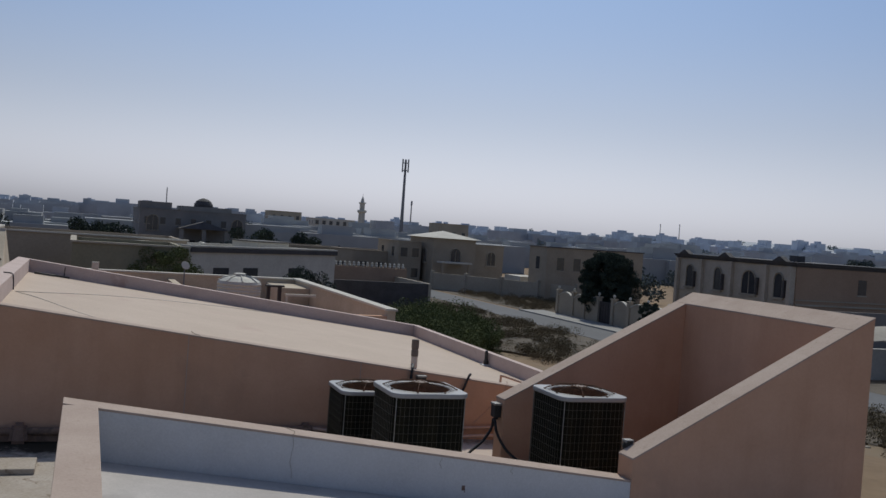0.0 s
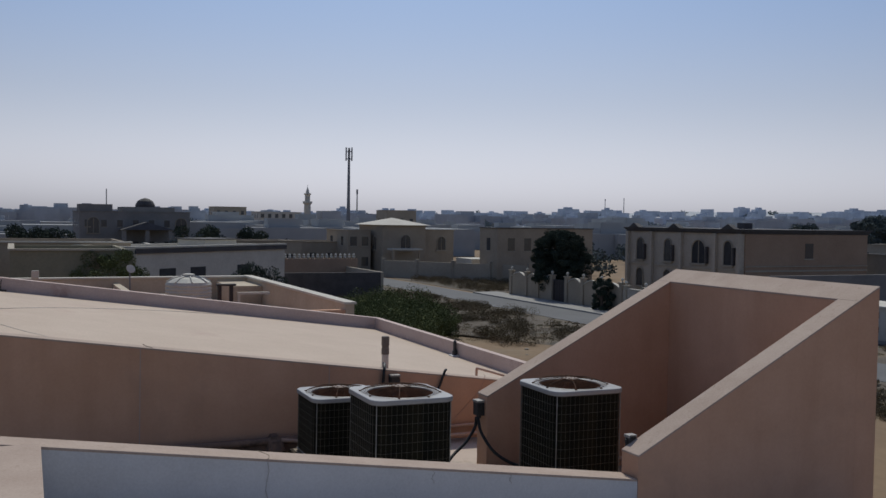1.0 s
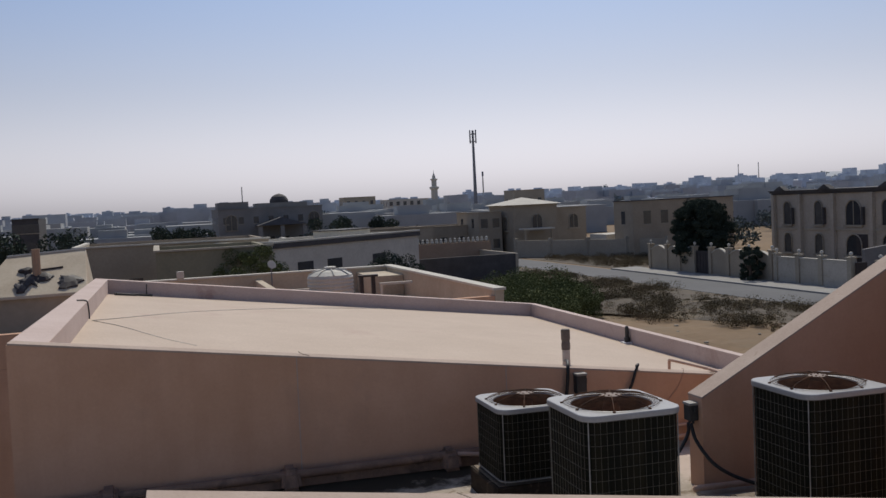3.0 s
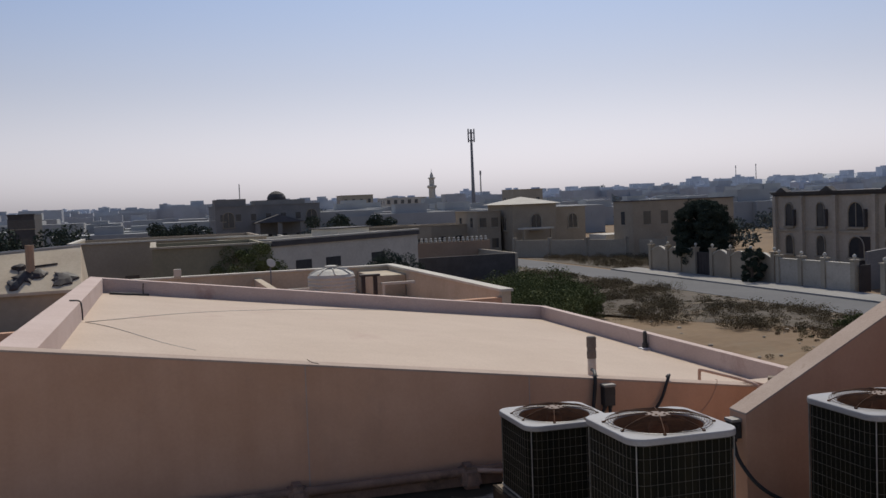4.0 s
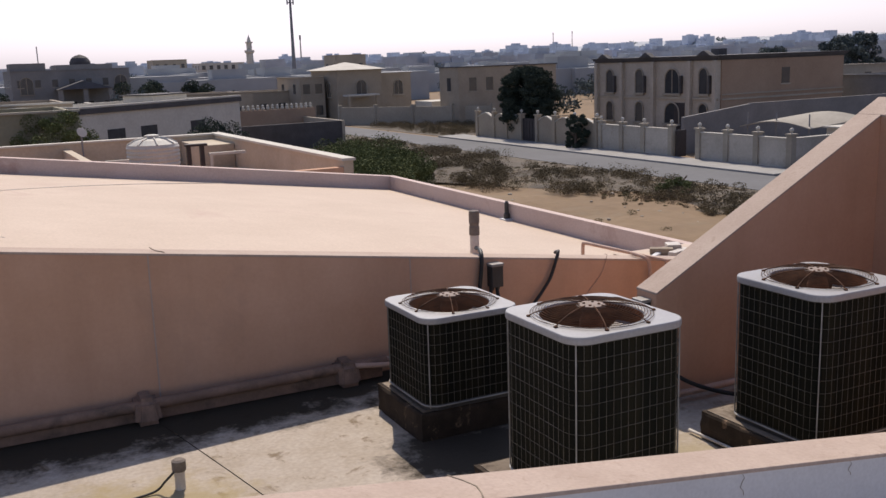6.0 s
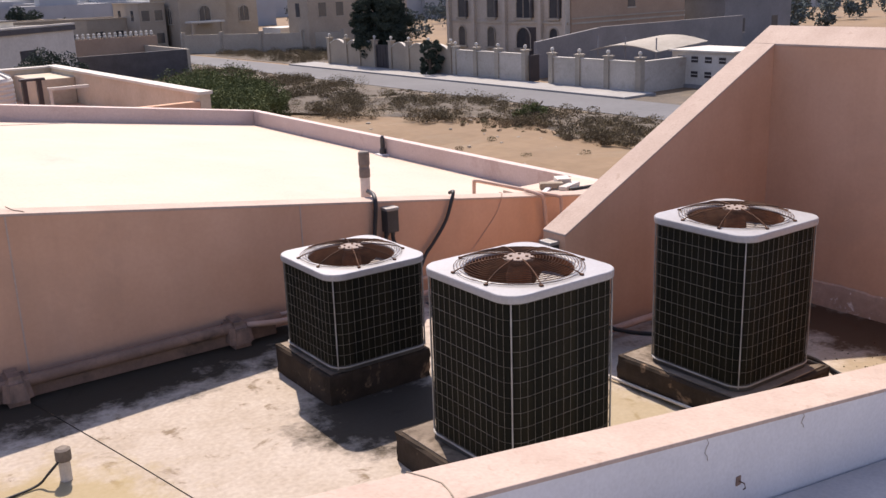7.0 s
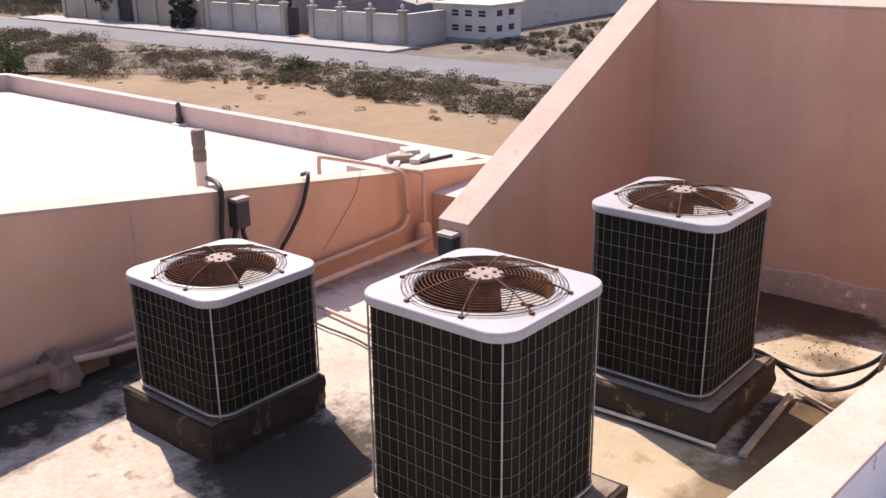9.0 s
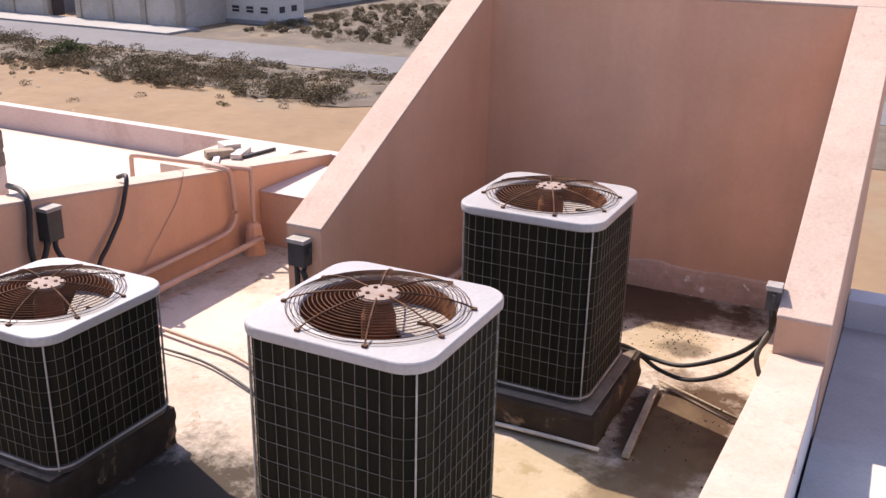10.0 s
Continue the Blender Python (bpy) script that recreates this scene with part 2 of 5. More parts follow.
PALEWALL = surface("pale_panel_render", (0.49, 0.445, 0.38), (0.41, 0.37, 0.31), 0.9, 0.6, 6, 0.2, stain=(0.33, 0.28, 0.225), stain_scale=0.8, stain_low=0.56, stain_high=0.72, coords="World", random_tint=0.08)
VILLA = surface("pale_stone_facing", (0.48, 0.425, 0.35), (0.40, 0.35, 0.285), 0.9, 0.5, 5, 0.2, coords="World")
SCRUBDARK = surface("dark_dry_brush", (0.185, 0.145, 0.09), (0.11, 0.09, 0.055), 0.9, 0.5, 6, 0.0, coords="World", spec=0.04)
# far leaves paled toward grey: distance haze in the base colour
HAZETREE = surface("haze_tinted_far_foliage", (0.25, 0.28, 0.28), (0.19, 0.22, 0.225), 0.95, 0.05, 1, 0.0, coords="World", spec=0.04)
BROWN = surface("brown_villa_render", (0.36, 0.255, 0.18), (0.31, 0.215, 0.15), 0.9, 0.4, 6, 0.2, coords="World")
DARKTRIM = surface("dark_trim_and_wall_shade", (0.09, 0.085, 0.085), (0.065, 0.06, 0.06), 0.8, 1, 8, 0.1, coords="World")
OLIVE = surface("dull_olive_render", (0.28, 0.253, 0.175), (0.22, 0.2, 0.14), 0.9, 0.4, 6, 0.2, coords="World")
WHITEWALL = surface("off_white_villa_render", (0.56, 0.53, 0.465), (0.48, 0.45, 0.39), 0.9, 0.5, 6, 0.15, coords="World")
GLASSDARK = surface("dark_window_pane", (0.06, 0.062, 0.066), (0.045, 0.046, 0.05), 0.15, 2, 20, 0.0, spec=0.6)
# far houses and ridge: haze mixed into the colour, bluer with distance
HAZE = [surface("haze_tinted_block_%s" % "abc"[i], (0.36 + 0.04 * i, 0.365 + 0.055 * i, 0.36 + 0.085 * i), None, 0.95, 0.02, 0.3, 0.0, coords="World", random_tint=0.2) for i in range(3)]
CANVAS = surface("dusty_canopy_cloth", (0.34, 0.31, 0.26), (0.27, 0.245, 0.205), 0.9, 0.8, 8, 0.1, coords="World")
# trees behind the houses, leaf green greyed in colour for haze
FARTREE = surface("haze_tinted_dark_foliage", (0.105, 0.125, 0.118), (0.08, 0.098, 0.095), 0.95, 0.3, 3, 0.0, coords="World", spec=0.04)
YARDGREY = surface("grey_shaded_render", (0.22, 0.21, 0.205), (0.17, 0.165, 0.16), 0.92, 0.4, 6, 0.2, coords="World")
# house stone greyed in its colour for the haze at that distance
MANSION = surface("haze_greyed_mansion_render", (0.26, 0.25, 0.235), (0.205, 0.2, 0.19), 0.92, 0.3, 4, 0.1, coords="World")
TANK = surface("cream_plastic_tank", (0.5, 0.48, 0.43), (0.43, 0.41, 0.36), 0.65, 2, 30, 0.1)
LEAF = surface("dusty_green_leaf", (0.13, 0.145, 0.06), (0.075, 0.09, 0.04), 0.8, 0.8, 9, 0.0, coords="World", spec=0.04)
LEAFDARK = surface("dark_green_leaf", (0.06, 0.075, 0.056), (0.04, 0.054, 0.042), 0.85, 0.6, 9, 0.0, coords="World", spec=0.04)
WEED = surface("dry_olive_weed", (0.18, 0.16, 0.09), (0.12, 0.105, 0.06), 0.9, 0.5, 6, 0.0, coords="World", spec=0.04)
SCRUB = surface("dry_scrub_leaf", (0.20, 0.15, 0.095), (0.135, 0.10, 0.064), 0.9, 0.5, 6, 0.0, coords="World", spec=0.04)
BARK = surface("grey_brown_bark", (0.12, 0.09, 0.07), (0.08, 0.06, 0.045), 0.95, 5, 40, 0.5)
STEEL = surface("galvanised_mast", (0.22, 0.22, 0.23), (0.18, 0.18, 0.19), 0.6, 1, 10, 0.0, metal=0.3)
GATE = surface("dark_metal_gate", (0.05, 0.04, 0.04), (0.035, 0.03, 0.03), 0.6, 2, 20, 0.1)
PARAPET = surface("pale_pink_parapet_coating", (0.55, 0.44, 0.395), (0.49, 0.38, 0.335), 0.88, 1.4, 40, 0.2, stain=(0.38, 0.26, 0.22), stain_scale=1.1, stain_low=0.58, stain_high=0.74, coords="World")
TERRACE = surface("grey_white_terrace_paint", (0.45, 0.415, 0.39), (0.37, 0.34, 0.32), 0.85, 1.5, 50, 0.25, stain=(0.31, 0.285, 0.27), stain_scale=1.4, stain_low=0.58, stain_high=0.75, coords="World")
GRAVEL = surface("grey_brown_gravel", (0.125, 0.102, 0.078), (0.085, 0.071, 0.056), 0.95, 0.5, 5.0, 0.5, stain=(0.17, 0.13, 0.085), stain_scale=0.35, stain_low=0.54, stain_high=0.64, coords="World", bump_dist=0.05)

# ---- mesh helpers ----
def part(name, bm, material, parent=None, label="", smooth=False):
    me = bpy.data.meshes.new(name)
    bm.normal_update()
    bm.to_mesh(me)
    bm.free()
    me.materials.append(material)
    if smooth:
        for p in me.polygons:
            p.use_smooth = True
    ob = new(name, me)
    if parent is not None:
        ob.parent = parent
    if label:
        ob["label"] = label
    return ob


def shared(name, me, parent, m):
    """Another object on the same mesh."""
    ob = new(name, me)
    ob.parent = parent
    ob.matrix_basis = m
    return ob


def thing(name, label, category, at=(0, 0, 0), group="", kind="", rz=0.0):
    ob = new(name)
    ob.empty_display_size = 0.1
    ob.matrix_basis = pose(at[0], at[1], at[2], 0, 0, rz)
    return tagged(ob, label, category, group, kind)


def hexa(bm, b, t):
    """A block from four bottom and four top corners, both anticlockwise seen from above."""
    v = [bm.verts.new(p) for p in (*b, *t)]
    for f in ((3, 2, 1, 0), (4, 5, 6, 7), (0, 1, 5, 4), (1, 2, 6, 5), (2, 3, 7, 6), (3, 0, 4, 7)):
        bm.faces.new([v[i] for i in f])
    return bm


def box(x0, y0, z0, x1, y1, z1, bevel=0.0, bm=None):
    own = bm is None
    b = bmesh.new()
    hexa(b, [(x0, y0, z0), (x1, y0, z0), (x1, y1, z0), (x0, y1, z0)], [(x0, y0, z1), (x1, y0, z1), (x1, y1, z1), (x0, y1, z1)])
    if bevel:
        bmesh.ops.bevel(b, geom=b.edges[:], offset=bevel, segments=2, affect="EDGES", profile=0.6)
    if own:
        return b
    join(bm, b)
    return bm


def join(bm, other):
    lut = {}
    for v in other.verts:
        lut[v] = bm.verts.new(v.co)
    for f in other.faces:
        try:
            bm.faces.new([lut[v] for v in f.verts])
        except ValueError:
            pass
    other.free()


def block(bm, x0, y0, x1, y1, zb, zt, bevel=0.0):
    """A block in plan with zb and zt functions of (x, y)."""
    c = [(x0, y0), (x1, y0), (x1, y1), (x0, y1)]
    b = bmesh.new()
    hexa(b, [(x, y, zb(x, y)) for x, y in c], [(x, y, zt(x, y)) for x, y in c])
    if bevel:
        bmesh.ops.bevel(b, geom=b.edges[:], offset=bevel, segments=2, affect="EDGES", profile=0.6)
    join(bm, b)
    return bm


def tube(bm, pts, r, seg=8, cap=True, closed=False):
    """A round tube along points."""
    pts = [Vector(p) for p in pts]
    rings = []
    n = len(pts)
    for i, p in enumerate(pts):
        a = pts[(i - 1) % n] if (closed or i > 0) else p
        c = pts[(i + 1) % n] if (closed or i < n - 1) else p
        d = (c - a).normalized()
        u = d.cross(Vector((0, 0, 1)))
        if u.length < 0.05:
            u = d.cross(Vector((1, 0, 0)))
        u.normalize()
        w = d.cross(u)
        rings.append([bm.verts.new(p + (u * math.cos(2 * math.pi * k / seg) + w * math.sin(2 * math.pi * k / seg)) * r) for k in range(seg)])
    for i in range(n if closed else n - 1):
        a, c = rings[i], rings[(i + 1) % n]
        for k in range(seg):
            bm.faces.new((a[k], a[(k + 1) % seg], c[(k + 1) % seg], c[k]))
    if cap and not closed:
        bm.faces.new(rings[0][::-1])
        bm.faces.new(rings[-1])
    return bm


def lathe(bm, profile, at=(0, 0, 0), seg=24, squash=1.0):
    """A turned form: profile of (radius, height)."""
    rings = []
    for r, z in profile:
        rings.append([bm.verts.new((at[0] + r * math.cos(2 * math.pi * k / seg), at[1] + squash * r * math.sin(2 * math.pi * k / seg), at[2] + z)) for k in range(seg)])
    for a, c in zip(rings, rings[1:]):
        for k in range(seg):
            bm.faces.new((a[k], a[(k + 1) % seg], c[(k + 1) % seg], c[k]))
    bm.faces.new(rings[0][::-1])
    bm.faces.new(rings[-1])
    return bm


def smooth_path(pts, steps=6):
    """Catmull-Rom through the points."""
    p = [Vector(q) for q in pts]
    p = [p[0] * 2 - p[1]] + p + [p[-1] * 2 - p[-2]]
    out = []
    for i in range(1, len(p) - 2):
        for k in range(steps):
            t = k / steps
            a, b, c, d = p[i - 1:i + 3]
            out.append(0.5 * ((2 * b) + (c - a) * t + (2 * a - 5 * b + 4 * c - d) * t * t + (3 * b - a - 3 * c + d) * t ** 3))
    out.append(p[-2])
    return out


def rounded(side, r, seg=5):
    """Outline of a square with rounded corners, anticlockwise, centred."""
    h = side / 2 - r
    out = []
    for cx, cy, a0 in ((h, h, 0), (-h, h, 90), (-h, -h, 180), (h, -h, 270)):
        for k in range(seg + 1):
            a = radians(a0 + 90 * k / seg)
            out.append((cx + r * math.cos(a), cy + r * math.sin(a)))
    return out


def extrude_outline(bm, outline, levels, cap_top=True):
    """Skin between copies of an outline; levels of (scale, z). Closed at both ends."""
    rings = [[bm.verts.new((x * s, y * s, z)) for x, y in outline] for s, z in levels]
    n = len(outline)
    for a, c in zip(rings, rings[1:]):
        for k in range(n):
            bm.faces.new((a[k], a[(k + 1) % n], c[(k + 1) % n], c[k]))
    bm.faces.new(rings[0][::-1])
    if cap_top:
        bm.faces.new(rings[-1])
    return bm

# ---- the roofs of the house ----
GROUND = -5.0


def coping(x, y):
    return 1.102 - 0.130 * x + 0.001 * max(0.0, y - 8) * (x + 4.4)


def roof_z(x, y):
    return coping(x, y) - 0.27


def near_top(x, y):
    return 0.922 - 0.138 * x


def near_floor(x, y):
    return near_top(x, y) - 0.385


def flat(z):
    return lambda x, y: z


# equipment floor
def floor_z(x, y=0.0):
    """Level under the wall, falling gently into the bay."""
    return -0.032 * max(0.0, x - 1.3)


bm = bmesh.new()
block(bm, -9, -1.02, 1.3, 3.475, flat(-0.3), flat(0.0))
block(bm, 1.3, -1.02, 4.6, 3.475, flat(-0.3), floor_z)
bmesh.ops.remove_doubles(bm, verts=bm.verts[:], dist=1e-4)
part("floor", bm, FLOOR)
tagged(bpy.data.objects["floor"], "cream screed rooftop floor with brown water stains and painted-in shadow", "floor", kind="structure")

# big sloped roof and its parapets
FRONT, BACK = 3.47, 13.36
bm = bmesh.new()
hexa(bm, [(x, y, roof_z(x, y) - 0.25) for x, y in ((-4.05, 3.70), (4.90, 3.70), (4.76, BACK), (-4.07, BACK))],
     [(x, y, roof_z(x, y)) for x, y in ((-4.05, 3.70), (4.90, 3.70), (4.76, BACK), (-4.07, BACK))])
tagged(part("roof", bm, ROOF), "sunlit pale pink coated roof with a slight slope", "roof", kind="structure")
bm = bmesh.new()
block(bm, -4.40, FRONT, 4.90, 3.69, flat(-0.3), lambda x, y: coping(x, y) - 0.012)
tagged(part("wall_front", bm, PINK), "pink stucco wall below the sloped roof", "wall", kind="structure")
bm = bmesh.new()
block(bm, -4.39, FRONT - 0.005, 4.90, 3.695, lambda x, y: coping(x, y) - 0.012, lambda x, y: coping(x, y) + 0.008, 0.004)
tagged(part("trim_front", bm, PINK_TOP), "worn cream edge along the top of the pink wall", "trim", kind="structure")


def low_wall(name, plan, zb):
    bm = bmesh.new()
    hexa(bm, [(x, y, zb(x, y)) for x, y in plan], [(x, y, coping(x, y)) for x, y in plan])
    bmesh.ops.bevel(bm, geom=bm.edges[:], offset=0.008, segments=2, affect="EDGES", profile=0.6)
    tagged(part(name, bm, PARAPET), "low pink roof parapet", "parapet", kind="structure")


low_wall("parapet_far", ((-4.31, BACK + 0.001), (4.98, BACK + 0.001), (4.98, BACK + 0.24), (-4.31, BACK + 0.24)), flat(-5))
low_wall("parapet_left", ((-4.40, 3.697), (-4.05, 3.697), (-4.07, BACK), (-4.31, BACK)), lambda x, y: roof_z(x, y) - 0.3)
low_wall("parapet_right", ((4.902, 3.25), (5.12, 3.25), (4.98, BACK), (4.762, BACK)), flat(-5))


# ---- bay with sloping side walls ----
SL_X0, SL_X1, SL_X2, SL_Z0, SL_Z1 = 1.935, 4.43, 4.70, 0.86, 2.283


def slope_z(x):
    return SL_Z0 + (SL_Z1 - SL_Z0) * (x - SL_X0) / (SL_X2 - SL_X0)


def slant_wall(name, y0, y1):
    bm = bmesh.new()
    block(bm, SL_X0, y0, SL_X1, y1, flat(-0.3), lambda x, y: slope_z(x))
    tagged(part(name, bm, PINK), "pink stucco wall with a steeply sloping top", "wall", kind="structure")
    bm = bmesh.new()
    block(bm, SL_X0 - 0.004, y0 - 0.004, SL_X1 - 0.001, y1 + 0.004, lambda x, y: slope_z(x) + 0.002, lambda x, y: slope_z(x) + 0.02, 0.005)
    tagged(part("coping", bm, PINK_TOP), "worn cream sloping coping", "coping", kind="structure")


slant_wall("wall_slope_north", 1.64, 1.888)
slant_wall("wall_slope_south", -1.27, -1.02)
bm = bmesh.new()
block(bm, SL_X1 + 0.001, -1.27, SL_X2, 1.888, flat(-5), lambda x, y: slope_z(x))
tagged(part("wall_back", bm, PINK), "tall pink stucco end wall", "wall", kind="structure")
bm = bmesh.new()
block(bm, SL_X1, -1.274, SL_X2 + 0.004, 1.892, lambda x, y: slope_z(x) + 0.002, lambda x, y: slope_z(x) + 0.02, 0.005)
tagged(part("coping_back", bm, PINK_TOP), "worn cream coping on the end wall", "coping", kind="structure")

# ---- parapet of the walker's terrace ----
bm = bmesh.new()
block(bm, -3.03, -1.262, 1.934, -1.02, flat(-0.3), lambda x, y: near_top(x, y) - 0.004)
tagged(part("parapet_near", bm, WHITE), "low white painted terrace parapet", "parapet", kind="structure")
bm = bmesh.new()
block(bm, -3.035, -1.267, 1.93, -1.015, lambda x, y: near_top(x, y) - 0.004, lambda x, y: near_top(x, y) + 0.016, 0.005)
tagged(part("coping_near", bm, PINK_TOP), "worn cream coping with cracks and chips", "coping", kind="structure")
bm = bmesh.new()
block(bm, -3.03, -14, -2.79, -1.268, flat(-0.3), lambda x, y: near_top(-2.95, y) - 0.004)
tagged(part("parapet_side", bm, WHITE), "low white painted terrace parapet", "parapet", kind="structure")
bm = bmesh.new()
block(bm, -3.035, -14, -2.785, -1.269, lambda x, y: near_top(-2.95, y) - 0.004, lambda x, y: near_top(-2.95, y) + 0.016, 0.005)
tagged(part("coping_side", bm, PINK_TOP), "worn cream coping", "coping", kind="structure")
bm = bmesh.new()
block(bm, -2.79, -14, 4.5, -1.276, lambda x, y: near_floor(x, y) - 0.3, near_floor)
tagged(part("terrace_floor", bm, TERRACE), "greyish white painted terrace floor", "floor", kind="structure")
bm = bmesh.new()
block(bm, 4.23, -14, 4.48, -1.275, flat(-0.6), flat(0.165), 0.006)
tagged(part("parapet_end", bm, WHITE), "low greyish white parapet closing the terrace", "parapet", kind="structure")
bm = bmesh.new()
block(bm, -2.79, -14, 4.48, -1.276, flat(-5), lambda x, y: near_floor(x, y) - 0.304)
tagged(part("terrace_base", bm, WHITE), "white painted storey below the terrace", "wall", kind="structure")
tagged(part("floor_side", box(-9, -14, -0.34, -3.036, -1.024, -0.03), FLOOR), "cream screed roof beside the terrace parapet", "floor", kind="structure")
bm = bmesh.new()
box(-9, -14, GROUND, -3.036, -1.024, -0.344, bm=bm)
box(-9, -1.02, GROUND, 4.39, 3.46, -0.304, bm=bm)
tagged(part("wall_storey", bm, WHITE), "white painted storey below the roof", "wall", kind="structure")

# ---- condensing units ----
SIDE = 0.80


def fan_guard(unit, z):
    guard = None
    for i in range(17):
        r = 0.083 + i * 0.0176
        h = z + 0.052 * (1 - (r / 0.375) ** 3) + 0.006
        bm = tube(bmesh.new(), [(r * math.cos(a), r * math.sin(a), h) for a in [2 * math.pi * k / 40 for k in range(40)]], 0.0022, 4, closed=True)
        ring = part("guard_ring" if guard else "fan_guard", bm, RUST, guard or unit, "" if guard else "rusty domed wire fan guard")
        guard = guard or ring
    for k in range(8):
        a = 2 * math.pi * (k + 0.5) / 8
        c, s = math.cos(a), math.sin(a)
        bm = bmesh.new()
        tube(bm, [(r * c, r * s, z + 0.052 * (1 - (r / 0.375) ** 3) + 0.010) for r in (0.07, 0.14, 0.21, 0.28, 0.34)] + [(0.378 * c, 0.378 * s, z + 0.006)], 0.0038, 5)
        box(0.378 * c - 0.009, 0.378 * s - 0.009, z - 0.002, 0.378 * c + 0.009, 0.378 * s + 0.009, z + 0.010, bm=bm)
        part("spoke", bm, RUST, guard)
    return guard


def condensing_unit(label, x, y, z0, z1, turn=0.0):
    """A square condenser: dark coil behind a wire cage, pale lid with a fan well, domed guard and motor cap."""
    u = thing("air_conditioner_unit", label, "air conditioner", (x, y, z0), "condensing units on the roof", rz=turn)
    h = z1 - z0
    bm = bmesh.new()
    extrude_outline(bm, rounded(SIDE - 0.030, 0.105), [(1, 0.035), (1, h - 0.03)], False)
    part("coil", bm, COIL, u, "black finned condenser coil")
    bm = bmesh.new()
    extrude_outline(bm, rounded(SIDE - 0.02, 0.11), [(1, 0.0), (1, 0.032)])
    pan = part("base_pan", bm, DARKBOX, u, "dark steel base pan")
    part("rim", tube(bmesh.new(), [(px, py, 0.034) for px, py in rounded(SIDE - 0.008, 0.115)], 0.006, 6, closed=True), EDGE, pan, "pale wire rim")
    # wire cage: hoops and upright wires
    out = rounded(SIDE - 0.016, 0.112, 4)
    pts = [Vector((px, py, 0)) for px, py in out]
    rows = max(6, round(h / 0.092))
    cage = part("wire_cage", tube(bmesh.new(), [p + Vector((0, 0, 0.045)) for p in pts], 0.0019, 4, closed=True), CAGE, u, "grey wire guard cage")
    hoop = cage.data
    for i in range(1, rows + 1):
        shared("hoop", hoop, cage, pose(0, 0, (h - 0.09) * i / rows))
    wire = None
    n = len(pts)
    for k in range(n):
        a, b = pts[k], pts[(k + 1) % n]
        m = max(1, round((b - a).length / 0.050))
        for j in range(m):
            q = a.lerp(b, j / m)
            if wire is None:
                first = part("wire", tube(bmesh.new(), [(0, 0, 0.03), (0, 0, h - 0.03)], 0.0018, 4, cap=False), CAGE, cage)
                wire = first.data
                first.matrix_basis = pose(q.x, q.y, 0)
            else:
                shared("wire", wire, cage, pose(q.x, q.y, 0))
    for cx, cy in ((1, 1), (-1, 1), (-1, -1), (1, -1)):
        q = (SIDE / 2 - 0.037)
        bm = bmesh.new()
        tube(bm, [(cx * q, cy * q, 0.02), (cx * q, cy * q, h - 0.02)], 0.0042, 6)
        part("corner_post", bm, EDGE, u)
    # lid with a round well
    bm = bmesh.new()
    corners = rounded(SIDE + 0.012, 0.125, 7)
    outline = []
    for k, (ax, ay) in enumerate(corners):
        bx, by = corners[(k + 1) % len(corners)]
        cuts = 10 if math.hypot(bx - ax, by - ay) > 0.2 else 1
        outline += [(ax + (bx - ax) * j / cuts, ay + (by - ay) * j / cuts) for j in range(cuts)]
    m = len(outline)
    zl = h - 0.038
    lev = [(1.0, zl), (1.004, zl + 0.012), (1.004, zl + 0.03), (0.999, zl + 0.039), (0.990, zl + 0.043)]
    rings = [[bm.verts.new((px * s, py * s, z)) for px, py in outline] for s, z in lev]
    for r, z in ((0.345, zl + 0.043), (0.330, zl + 0.046), (0.312, zl + 0.042), (0.308, zl + 0.034), (0.3075, zl + 0.030)):
        rings.append([bm.verts.new((r * math.cos(a), r * math.sin(a), z)) for a in [math.atan2(py, px) for px, py in outline]])
    for a, b in zip(rings, rings[1:]):
        for k in range(m):
            bm.faces.new((a[k], a[(k + 1) % m], b[(k + 1) % m], b[k]))
    part("lid", bm, LID, u, "pale grey enamelled lid", smooth=False)
    bm = bmesh.new()
    lathe(bm, [(0.306, zl - 0.25), (0.306, zl - 0.24)], seg=48)
    part("fan_well_floor", bm, WELL, u, "brown dusty fan well")
    bm = bmesh.new()
    rr = [[bm.verts.new((r * math.cos(2 * math.pi * k / 48), r * math.sin(2 * math.pi * k / 48), z)) for k in range(48)] for r, z in ((0.307, zl + 0.031), (0.306, zl - 0.24))]
    for k in range(48):
        bm.faces.new((rr[0][k], rr[0][(k + 1) % 48], rr[1][(k + 1) % 48], rr[1][k]))
    part("fan_well", bm, WELL, u, "rusty fan well ring")
    # pale cover over the wiring compartment, a segment of the well with a straight edge
    bm = bmesh.new()
    facing, half = math.radians(-52), 1.306
    seg = [(0.304 * math.cos(facing + half * (k / 10 - 1)), 0.304 * math.sin(facing + half * (k / 10 - 1))) for k in range(21)]
    extrude_outline(bm, seg, [(1, zl - 0.085), (1, zl - 0.065)])
    cover = part("wiring_cover", bm, COVER, u, "pale dusty cover plate inside the fan well")
    bm = tube(bmesh.new(), [(0.17 * math.cos(facing + 0.25), 0.17 * math.sin(facing + 0.25), zl - 0.06), (0.285 * math.cos(facing - 0.12), 0.285 * math.sin(facing - 0.12), zl - 0.058)], 0.008, 5)
    part("bracket", bm, BLADE, cover, "dark bracket")
    bm = bmesh.new()
    lathe(bm, [(0.06, zl - 0.16), (0.07, zl - 0.12), (0.07, zl + 0.0), (0.05, zl + 0.06)], seg=20)
    part("motor", bm, WELL, u, "rust-brown fan motor")
    for k in range(4):
        a = 2 * math.pi * k / 4 + 0.3
        bm = bmesh.new()
        grid = []
        for i in range(5):
            r = 0.07 + 0.22 * i / 4
